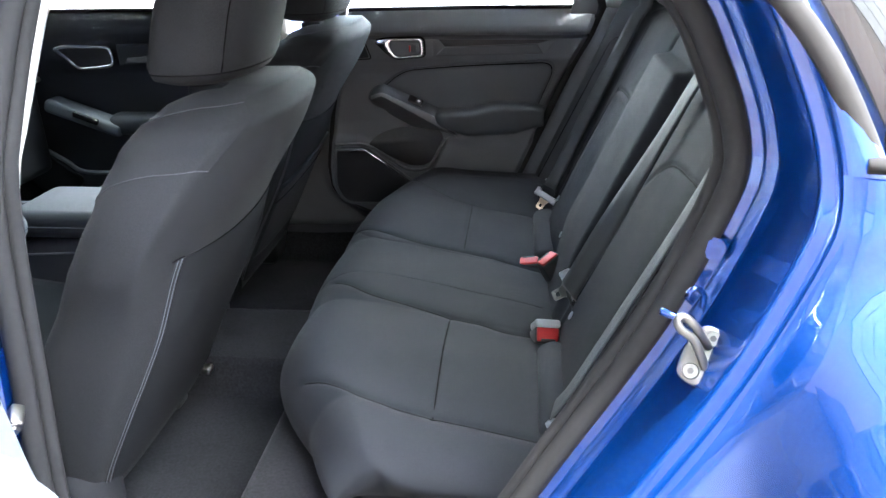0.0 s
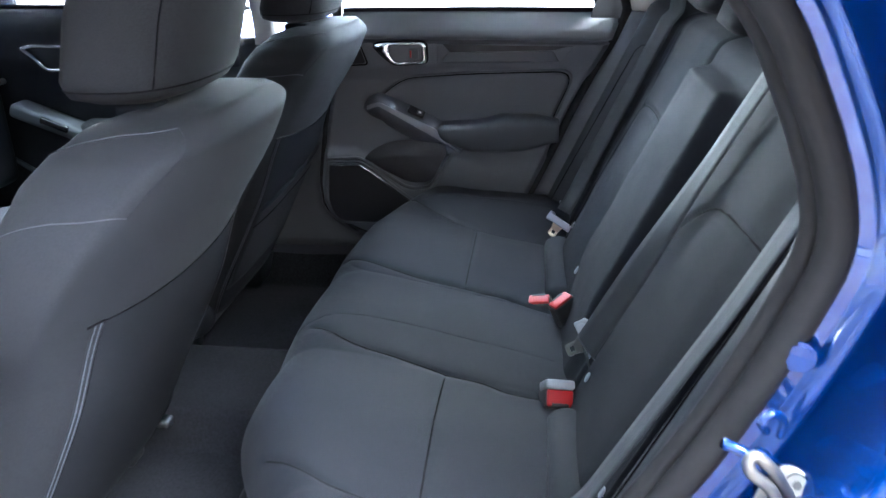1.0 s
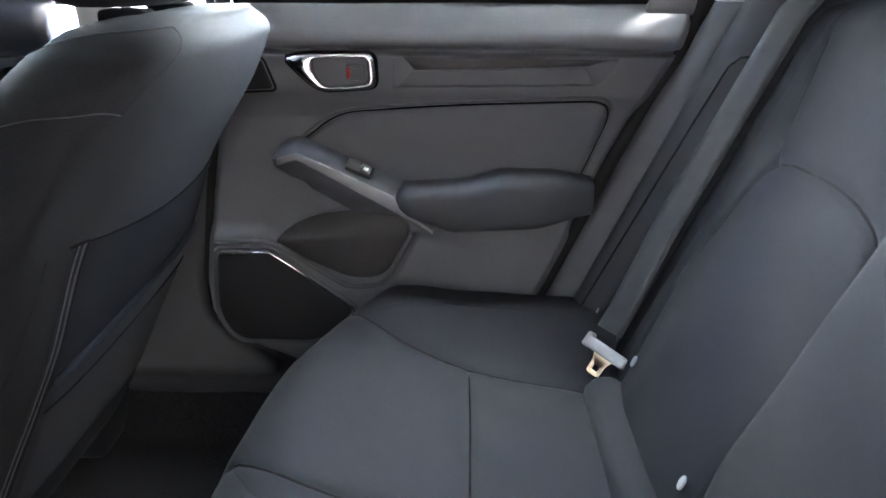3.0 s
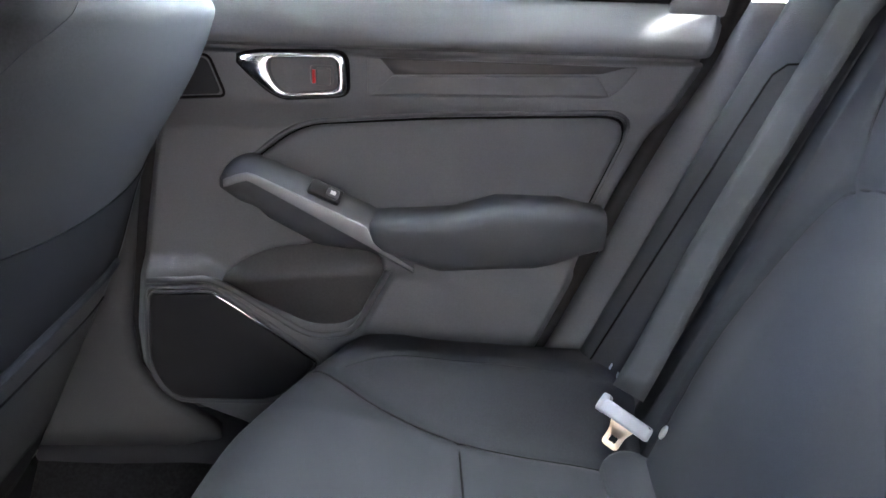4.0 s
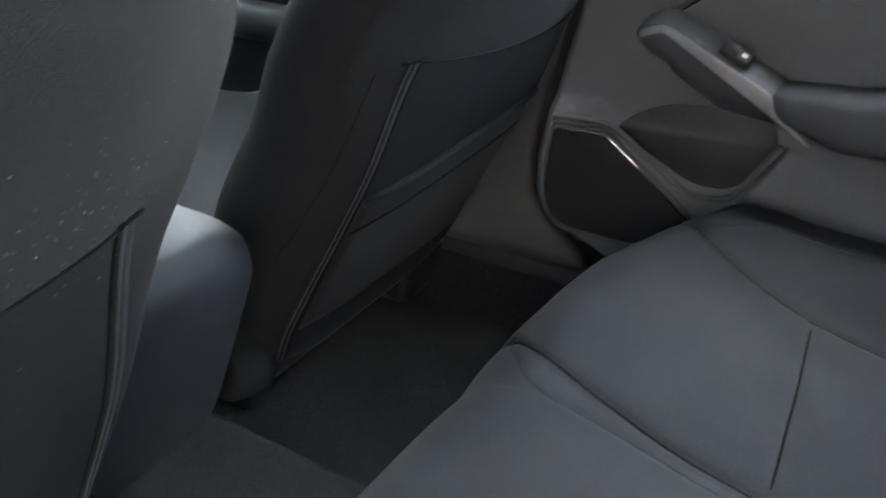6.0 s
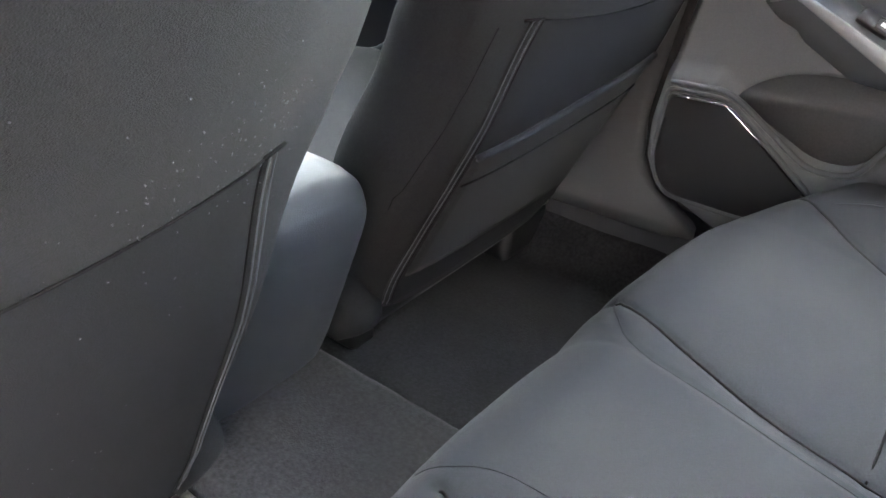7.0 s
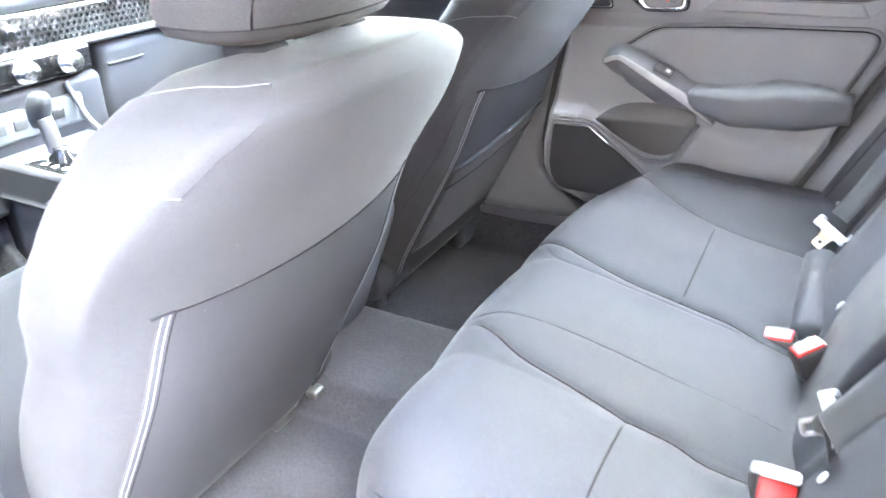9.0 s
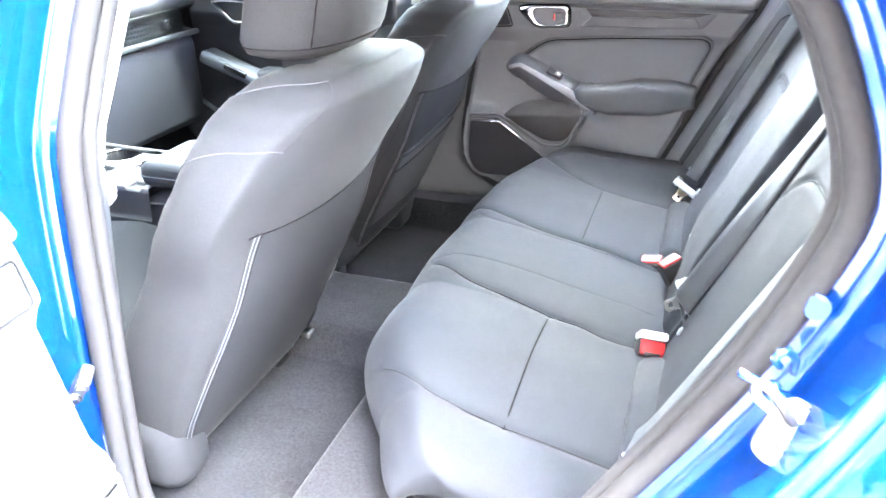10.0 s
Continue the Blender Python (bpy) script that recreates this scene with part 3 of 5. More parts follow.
def door_face(x, z):
    y = lerp(FACE, z)
    y += 0.088 * soft_mask(POCKET, x, z, lerp([(-0.33, 0.034), (-0.25, 0.026), (-0.18, 0.014)], x))
    y -= 0.015 * soft_mask(LEDGE, x, z, lerp([(-0.36, 0.034), (-0.28, 0.012), (-0.08, 0.010), (0.0, 0.05)], x))
    f = lerp(DOOR_FRONT, z)
    y += 0.012 * (1 - step(0.0, 0.012, x - f))
    r = lerp(DOOR_REAR, z)
    y += 0.012 * (1 - step(0.0, 0.015, r - x))
    return y


def rear_door(name, label, near):
    """A rear door seen from inside. The near one is the mirror image of the far one."""
    d = thing(name, label, "car door", (-0.49, -0.80 if near else 0.80, 0.40))
    flip = Matrix.Diagonal((1, -1 if near else 1, 1, 1))

    def put(n, bm, mat, parent=d, label="", smooth=True):
        bm.transform(flip)
        return part(n, bm, mat, parent, label, smooth)

    zs = sorted(set(span(0.42, 1.058, 118) + [0.979, 0.981, 0.9835, 0.9875, 0.9895, 0.9915]))

    def base(u, z):
        f, r = lerp(DOOR_FRONT, z), lerp(DOOR_REAR, z)
        x = f + u * (r - f)
        return Vector((x, door_face(x, z), z))
    panel = put("door_panel", grid(base, span(0, 1, 190), zs, back=(0, 0.108, 0)), PLASTIC)
    # Skin over the pocket; the recess's shade is put in its darker grey.
    cx, cz = -0.205, 0.660
    liner = [[Vector((cx + (x - cx) * k, door_face(cx + (x - cx) * k, cz + (z - cz) * k) - 0.0012, cz + (z - cz) * k)) for x, z in POCKET] for k in (0.99, 0.97, 0.94, 0.90, 0.85, 0.80, 0.72, 0.60, 0.40, 0.15)]
    put("pocket_shade_skin", loft(liner), POCKET_SHADE, panel, "door pocket skin, its shade put in a darker grey")
    # padded upper panel
    poly = round_poly([(-0.272, 0.842), (-0.212, 0.888), (-0.04, 0.903), (0.226, 0.914), (0.162, 0.757), (-0.10, 0.750)], [0.01, 0.05, 0.06, 0.05, 0.02, 0.02], 8)
    put("upper_pad", plate(poly, 0.74, 0.7095, bulge=0.003, edge=0.011), PAD)
    put("pad_seam", tube([(p[0], min(0.7205, door_face(p[0], p[1]) - 0.0003), p[1]) for p in poly], 0.0020, 6, closed=True, up=(0, 1, 0)), SEAM)
    put("pad_rim", tube([(0.004 + (p[0] - 0.004) * 1.026, door_face(0.004 + (p[0] - 0.004) * 1.026, 0.835 + (p[1] - 0.835) * 1.08) - 0.0008, 0.835 + (p[1] - 0.835) * 1.08) for p in poly], 0.0034, 6, closed=True, up=(0, 1, 0)), PLASTIC_G)
    # decor strip with its slot
    strip = round_poly([(-0.124, 0.930), (0.190, 0.936), (0.220, 0.976), (-0.124, 0.979)], [0.003, 0.02, 0.004, 0.003], 4)
    s = put("decor_strip", plate(strip, 0.715, 0.6985, edge=0.002), PLASTIC)
    put("slot", plate([(-0.108, 0.978), (-0.09, 0.9585), (0.172, 0.9665), (0.205, 0.9755)], 0.705, 0.6982, edge=0.0005), DARK, s)
    put("lower_face", plate(round_poly([(-0.093, 0.957), (-0.118, 0.932), (0.186, 0.938), (0.168, 0.9645)], 0.003, 3), 0.705, 0.6962, bulge=0.0, edge=0.003), PLASTIC_G, s)
    # tweeter
    tw = round_poly([(-0.362, 0.976), (-0.322, 0.976), (-0.303, 0.925), (-0.372, 0.921)], 0.009, 5)
    g = put("tweeter", plate(tw, 0.715, 0.6985, edge=0.003), PLASTIC)
    put("tweeter_mesh", plate([((x + 0.335) * 0.86 - 0.336, (z - 0.948) * 0.86 + 0.948) for x, z in tw], 0.71, 0.6970, edge=0.001), GRILLE, g)
    put("tweeter_rim", tube([(x, 0.6985, z) for x, z in tw], 0.0018, 6, closed=True, up=(0, 1, 0)), SEAM, g)
    # inside release: satin surround, dark cup, lever
    outer = round_poly([(-0.290, 0.974), (-0.262, 0.981), (-0.152, 0.983), (-0.148, 0.930), (-0.235, 0.924), (-0.262, 0.944)], [0.006, 0.02, 0.014, 0.014, 0.02, 0.03], 6)
    inner = round_poly([(-0.248, 0.975), (-0.162, 0.977), (-0.160, 0.937), (-0.230, 0.931), (-0.246, 0.952)], [0.014, 0.010, 0.010, 0.012, 0.02], 7)
    def ring(scale, pts, y):
        cx, cz = -0.204, 0.954
        return [Vector((cx + (x - cx) * scale, y, cz + (z - cz) * scale)) for x, z in pts]
    def resample(pts, n):
        ang = []
        cx, cz = -0.204, 0.954
        for k in range(n):
            a = 2 * math.pi * k / n
            best = None
            dx, dz = math.cos(a), math.sin(a)
            for p, q in zip(pts, pts[1:] + pts[:1]):
                ex, ez = q[0] - p[0], q[1] - p[1]
                det = dx * -ez + dz * ex
                if abs(det) < 1e-12:
                    continue
                px, pz = p[0] - cx, p[1] - cz
                t = (px * -ez + pz * ex) / det
                s_ = (dx * pz - dz * px) / det
                if t > 0 and -1e-6 <= s_ <= 1 + 1e-6:
                    best = t if best is None else max(best, t)
            ang.append((cx + dx * best, cz + dz * best))
        return ang
    o, i = resample(outer, 72), resample(inner, 72)
    h = put("release_surround", loft([ring(1.0, o, 0.715), ring(1.0, o, 0.697), ring(0.985, o, 0.6925), ring(1.06, i, 0.690), ring(1.01, i, 0.692), ring(0.98, i, 0.700), ring(0.96, i, 0.72)], caps=False), CHROME, label="satin chrome handle surround")
    put("release_groove", tube([tuple(p) for p in ring(1.03, o, 0.7035)], 0.0030, 6, closed=True, up=(0, 1, 0)), SEAM, h)
    put("release_cup", loft([ring(0.99, i, 0.704), ring(0.90, i, 0.716), ring(0.4, i, 0.718)]), DARK, h)
    put("release_lever", rbox((-0.196, 0.699, 0.943), (-0.166, 0.710, 0.967), 0.004), PLASTIC_G, h)
    put("lock_tab", rbox((-0.188, 0.693, 0.942), (-0.170, 0.699, 0.964), 0.002), PLASTIC_G, h)
    put("lock_mark", rbox((-0.1925, 0.692, 0.945), (-0.1885, 0.6985, 0.962), 0.001), RED, h, "red lock mark")
    # armrest
    def arm(u):
        x = -0.122 + u * 0.315
        top = lerp([(-0.122, 0.770), (-0.108, 0.781), (-0.01, 0.788), (0.02, 0.797), (0.045, 0.806), (0.13, 0.805), (0.193, 0.790)], x)
        bot = lerp([(-0.122, 0.752), (-0.108, 0.738), (-0.03, 0.708), (0.10, 0.715), (0.193, 0.735)], x)
        out = 0.640 + 0.03 * step(0.10, 0.193, x) + 0.02 * (1 - step(-0.122, -0.10, x))
        mid, hh = (top + bot) / 2, (top - bot) / 2
        pts = []
        for k in range(20):
            a = 2 * math.pi * k / 20
            c, s2 = math.cos(a), math.sin(a)
            c2 = math.copysign(abs(c) ** 0.55, c)
            s3 = math.copysign(abs(s2) ** 0.6, s2)
            yy = out + (0.735 - out) * (0.5 - 0.5 * c2)
            pts.append(Vector((x, yy, mid + hh * s3)))
        return pts
    put("armrest", loft([arm(u) for u in span(0, 1, 26)]), ARMREST)
    # pull handle: a blade with a soft top, a pale front facet that widens towards the armrest, and an undercut
    crown = [(-0.318, 0.822), (-0.314, 0.829), (-0.304, 0.839), (-0.290, 0.846), (-0.276, 0.848), (-0.250, 0.843), (-0.110, 0.780), (-0.060, 0.757)]
    facet_up = [(-0.318, 0.818), (-0.300, 0.826), (-0.284, 0.833), (-0.272, 0.836), (-0.262, 0.834), (-0.121, 0.770), (-0.112, 0.748), (-0.060, 0.7145)]
    facet_lo = [(-0.318, 0.812), (-0.300, 0.816), (-0.284, 0.823), (-0.272, 0.8265), (-0.262, 0.8225), (-0.121, 0.746), (-0.060, 0.711)]
    reach = [(-0.318, 0.700), (-0.314, 0.682), (-0.306, 0.667), (-0.296, 0.659), (-0.280, 0.655), (-0.060, 0.651)]
    xs = [-0.318, -0.316, -0.313, -0.309, -0.304, -0.298, -0.291, -0.284, -0.278, -0.272, -0.266, -0.260] + span(-0.25, -0.060, 22)

    def pull(x):
        c, u, w, r = (lerp(tab, x) for tab in (crown, facet_up, facet_lo, reach))
        k = lerp([(-0.318, 0.15), (-0.296, 0.55), (-0.262, 1.0), (-0.19, 1.0), (-0.121, 0.45), (-0.060, 0.08)], x)
        return [Vector((x, yy, zz)) for yy, zz in ((0.735, c + 0.001), (0.712, c), (r + 0.032, c - 0.10 * (c - u)), (r + 0.016, c - 0.42 * (c - u)), (r + 0.006, c - 0.78 * (c - u)), (r + 0.0015, u + 0.001), (r, u),
                                                   (r - 0.0005, w), (r + 0.002, w - 0.003), (r + 0.010, w - 0.003 - 0.013 * k), (r + 0.024, w - 0.003 - 0.029 * k), (r + 0.042, w - 0.003 - 0.043 * k), (0.716, w - 0.004 - 0.056 * k), (0.735, w - 0.005 - 0.061 * k))]

    def facet(x):
        u, w, r = lerp(facet_up, x), lerp(facet_lo, x), lerp(reach, x)
        return [Vector((x, yy, zz)) for yy, zz in ((r + 0.004, u + 0.0012), (r - 0.0006, u + 0.0006), (r - 0.0016, u - 0.0012), (r - 0.0022, w + 0.0015), (r - 0.0014, w), (r + 0.004, w - 0.0006))]
    hd = put("pull_handle", loft([pull(x) for x in xs]), GRIP, label="grey pull handle with window switch")
    put("bright_facet", loft([facet(x) for x in xs[4:]]), HANDLE, hd, "pale satin lower facet")
    m = Matrix.Translation((-0.174, 0.6640, 0.8125)) @ Matrix.Rotation(radians(24), 4, "Y") @ Matrix.Rotation(radians(-35), 4, "X")
    put("switch_well", rbox((-0.022, -0.004, -0.010), (0.022, 0.008, 0.010), 0.003, 2, m), DARK, hd)
    put("window_switch", rbox((0.001, -0.0075, -0.007), (0.018, 0.004, 0.007), 0.004, 3, m), SATIN, hd, "small switch with pale cap")
    put("switch_mark", rbox((0.006, -0.0080, -0.0025), (0.013, -0.0070, 0.0025), 0.0003, 1, m), WHITE, hd)
    # speaker
    sp = round_poly([(-0.424, 0.652), (-0.336, 0.655), (-0.196, 0.552), (-0.25, 0.490), (-0.405, 0.490), (-0.432, 0.54)], [0.012, 0.02, 0.02, 0.04, 0.05, 0.03], 5)
    cx, cz = -0.34, 0.57
    sk = put("speaker_surround", plate([(cx + (x - cx) * 1.06, cz + (z - cz) * 1.07) for x, z in sp], 0.725, 0.7035, edge=0.004), DARK)
    put("speaker_grille", plate(sp, 0.715, 0.6995, bulge=0.002, edge=0.003), GRILLE, sk)
    put("grille_rim", tube([(cx + (x - cx) * 1.025, 0.7012, cz + (z - cz) * 1.03) for x, z in sp], 0.0016, 6, closed=True, up=(0, 1, 0)), PLASTIC_G, sk, "thin grey bead round the grille")
    put("surround_rim", tube([(cx + (x - cx) * 1.075, 0.7050, cz + (z - cz) * 1.09) for x, z in sp], 0.0035, 8, closed=True, up=(0, 1, 0)), PLASTIC_G, sk)
    top = [(-0.418, 0.6995, 0.651), (-0.337, 0.6995, 0.654), (-0.30, 0.6995, 0.629), (-0.198, 0.6995, 0.553)]
    put("grille_trim", tube(top, 0.0022, 6), CHROME, sk, "thin silver line along the grille")
    # ledge over speaker and pocket
    led = spline([(-0.430, 0.7095, 0.6675), (-0.38, 0.7085, 0.670), (-0.345, 0.7080, 0.671), (-0.312, 0.7070, 0.658), (-0.265, 0.7060, 0.628), (-0.212, 0.7065, 0.5955), (-0.170, 0.7065, 0.593), (-0.142, 0.7070, 0.605), (-0.120, 0.7070, 0.645), (-0.096, 0.7075, 0.690)], 6)
    put("pocket_rim", tube(led, 0.0055, 10, flat=0.9), PLASTIC_G, label="grey rim of the door pocket")
    # glass, sash and outer shell
    sash = spline([(-0.40, 0.755, 1.05), (-0.395, 0.715, 1.20), (-0.36, 0.67, 1.315), (-0.1, 0.655, 1.335), (0.08, 0.665, 1.31), (0.20, 0.69, 1.24), (0.262, 0.725, 1.14), (0.29, 0.752, 1.06)], 8)
    put("window_frame", tube(sash, 0.020, 10, flat=0.7, up=(0, 1, 0)), RUBBER if not near else BLUE)
    put("pane", grid(lambda u, v: Vector((-0.40 + u * (0.685 - 0.10 * v), 0.755 - tumble(1.045 + v * 0.28), 1.045 + v * 0.28)), span(0, 1, 4), span(0, 1, 4), back=(0, 0.004, 0)), PANE)
    corner = round_poly([(0.255, 1.04), (0.345, 1.04), (0.315, 1.14), (0.275, 1.10)], 0.008, 4)
    put("sail_trim", plate(corner, 0.76, 0.722, edge=0.004), PLASTIC)
    put("waist_seal", tube([(-0.37, 0.738, 1.056), (0.0, 0.742, 1.060), (0.30, 0.738, 1.060)], 0.006, 8), RUBBER)
    if near:
        def outer_skin(u, z):
            f, r = lerp(DOOR_FRONT, z) - 0.04, lerp(DOOR_REAR, z) + 0.03
            return Vector((f + u * (r - f), 0.868, z))
        put("door_skin", grid(outer_skin, span(0, 1, 8), span(0.40, 1.05, 10), back=(0, -0.01, 0)), BLUE)
        put("door_edge", loft([[Vector((lerp(DOOR_FRONT, z) - 0.035, 0.868, z)), Vector((lerp(DOOR_FRONT, z) - 0.035, 0.80, z)), Vector((lerp(DOOR_FRONT, z) - 0.008, 0.75, z)), Vector((lerp(DOOR_FRONT, z) + 0.005, 0.75, z)),
                                   Vector((lerp(DOOR_FRONT, z) + 0.005, 0.86, z))] for z in span(0.42, 1.05, 12)]), BLUE, label="blue painted door edge")
    return d


far_door = rear_door("rear_door", "dark grey far rear door panel with armrest, pocket and speaker", False)
near_door = rear_door("rear_door", "open near rear door with dark grey inner panel", True)
near_door.rotation_euler = (0, 0, radians(-80))


def front_door():
    d = thing("front_door", "far front door panel, its shade put in a darker grey, with chrome handle", "car door", (-1.1, 0.78, 0.42))
    tab = [(0.42, 0.730), (0.60, 0.730), (0.66, 0.735), (0.70, 0.745), (0.88, 0.735), (0.92, 0.715), (0.985, 0.715), (0.987, 0.725), (0.992, 0.708), (1.02, 0.708), (1.045, 0.72), (1.055, 0.745)]
    # Panel, armrest: rear-door plastic, front cabin shade put into its darker colour.
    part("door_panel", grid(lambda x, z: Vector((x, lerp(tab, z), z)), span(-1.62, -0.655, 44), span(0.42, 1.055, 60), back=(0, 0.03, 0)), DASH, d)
    ring = round_poly([(-1.265, 0.955), (-1.235, 0.962), (-1.09, 0.960), (-1.085, 0.905), (-1.20, 0.895), (-1.225, 0.925)], [0.006, 0.02, 0.022, 0.022, 0.025, 0.02], 5)
    part("release_surround", tube([(x, 0.705, z) for x, z in ring], 0.0055, 8, closed=True, up=(0, 1, 0)), CHROME, d, "satin chrome handle surround")
    part("release_cup", plate(ring, 0.72, 0.712, edge=0.002), DARK, d)
    st = part("decor_strip", plate(round_poly([(-1.07, 0.905), (-0.722, 0.927), (-0.695, 0.972), (-1.07, 0.966)], 0.006, 3), 0.72, 0.708, edge=0.003), DARK, d)
    part("gloss_strip", plate([(-1.05, 0.910), (-0.728, 0.931), (-0.708, 0.958), (-0.73, 0.944), (-1.04, 0.928)], 0.712, 0.7055, edge=0.001), SATIN, st, "satin metal inlay")
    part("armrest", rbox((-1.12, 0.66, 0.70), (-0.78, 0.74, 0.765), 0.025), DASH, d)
    n = Matrix.Translation((-1.19, 0.69, 0.755)) @ Matrix.Rotation(radians(20), 4, "Y")
    h = part("pull_handle", rbox((-0.125, -0.035, -0.022), (0.12, 0.04, 0.02), 0.014, 3, n), GRIP, d, "grey pull handle with window switches")
    part("window_switch", rbox((-0.03, -0.042, -0.002), (0.05, -0.03, 0.016), 0.003, 2, n), PIANO, h)
    led = spline([(-1.55, 0.70, 0.66), (-1.40, 0.70, 0.66), (-1.30, 0.70, 0.61), (-1.24, 0.70, 0.575), (-1.05, 0.70, 0.585), (-0.98, 0.71, 0.64)], 6)
    part("pocket_rim", tube(led, 0.007, 8), PLASTIC_G, d)
    part("speaker_grille", plate(round_poly([(-1.52, 0.63), (-1.40, 0.64), (-1.26, 0.54), (-1.35, 0.46), (-1.5, 0.46)], 0.03, 4), 0.735, 0.72, edge=0.003), GRILLE, d)
    part("pane", grid(lambda u, v: Vector((-1.60 + v * 0.45 + u * (0.96 - 0.45 * v), 0.755 - tumble(1.045 + v * 0.28), 1.045 + v * 0.28)), span(0, 1, 4), span(0, 1, 4), back=(0, 0.004, 0)), PANE, d)
    part("waist_seal", tube([(-1.6, 0.742, 1.058), (-1.1, 0.744, 1.060), (-0.62, 0.740, 1.060)], 0.006, 8), RUBBER, d)
    mir = thing("door_mirror", "folded-out exterior door mirror with dark housing", "mirror", (-1.42, 0.90, 1.02))
    housing = part("housing", rbox((-1.47, 0.84, 1.01), (-1.36, 1.04, 1.14), 0.03, 4), PIANO, mir)
    part("mirror_glass", rbox((-1.362, 0.86, 1.025), (-1.357, 1.02, 1.125), 0.002, 2), CHROME, mir)


front_door()


# ---------------------------------------------------------------- front seats
BACK_W = [(0.425, 0.18), (0.435, 0.212), (0.455, 0.232), (0.50, 0.247), (0.65, 0.260), (0.77, 0.262), (0.81, 0.270), (0.85, 0.282), (0.90, 0.284), (0.94, 0.276), (0.97, 0.262), (1.005, 0.238), (1.03, 0.208), (1.048, 0.172), (1.058, 0.135), (1.064, 0.09)]
BACK_T = [(0.425, 0.03), (0.435, 0.05), (0.47, 0.09), (0.52, 0.115), (0.60, 0.135), (0.80, 0.150), (0.95, 0.150), (1.00, 0.148), (1.03, 0.142), (1.05, 0.122), (1.06, 0.092), (1.064, 0.06)]


def power(c, e):
    return math.copysign(abs(c) ** e, c)


def back_point(a, z, dx, cy, grow=0.0):
    """A point of a front backrest's skin: a = 90 degrees is the middle of its rear face, 0 its outer side."""
    w, t = lerp(BACK_W, z) + grow, lerp(BACK_T, z)
    rear = -0.352 + 0.566 * (z - 0.864) + dx - 0.030 * step(1.02, 1.064, z) ** 2
    f = step(0.70, 0.88, z)
    rear += (0.012 + 0.070 * max(0.0, 0.72 - z)) * (1 - f)
    y = w * power(math.cos(a), 0.62)
    c, s = math.cos(a), math.sin(a)
    mid = rear - t / 2
    x = mid + (t / 2 + grow) * power(s, 0.55)
    if s > 0:
        x -= (0.5 * y * y + 0.16 * max(0.0, abs(y) - 0.19)) * s * f
        x += 0.010 * math.exp(-((z - 0.97) / 0.07) ** 2) * s
    else:
        x += lerp([(0.43, 1.6), (0.55, 2.1), (0.68, 1.9), (0.78, 1.3), (0.86, 0.9), (0.93, 0.85), (0.99, 1.3), (1.045, 2.2)], z) * y * y * s          # front bolsters stand forward
    return Vector((x, cy + y, z))


def rear_angle(yr, z):
    w = lerp(BACK_W, z)
    k = min(0.999, max(-0.999, yr / w))
    return math.acos(power(k, 1 / 0.62))


def on_back(yr, z, dx, cy, grow=0.001):
    return back_point(rear_angle(yr, z), z, dx, cy, grow)


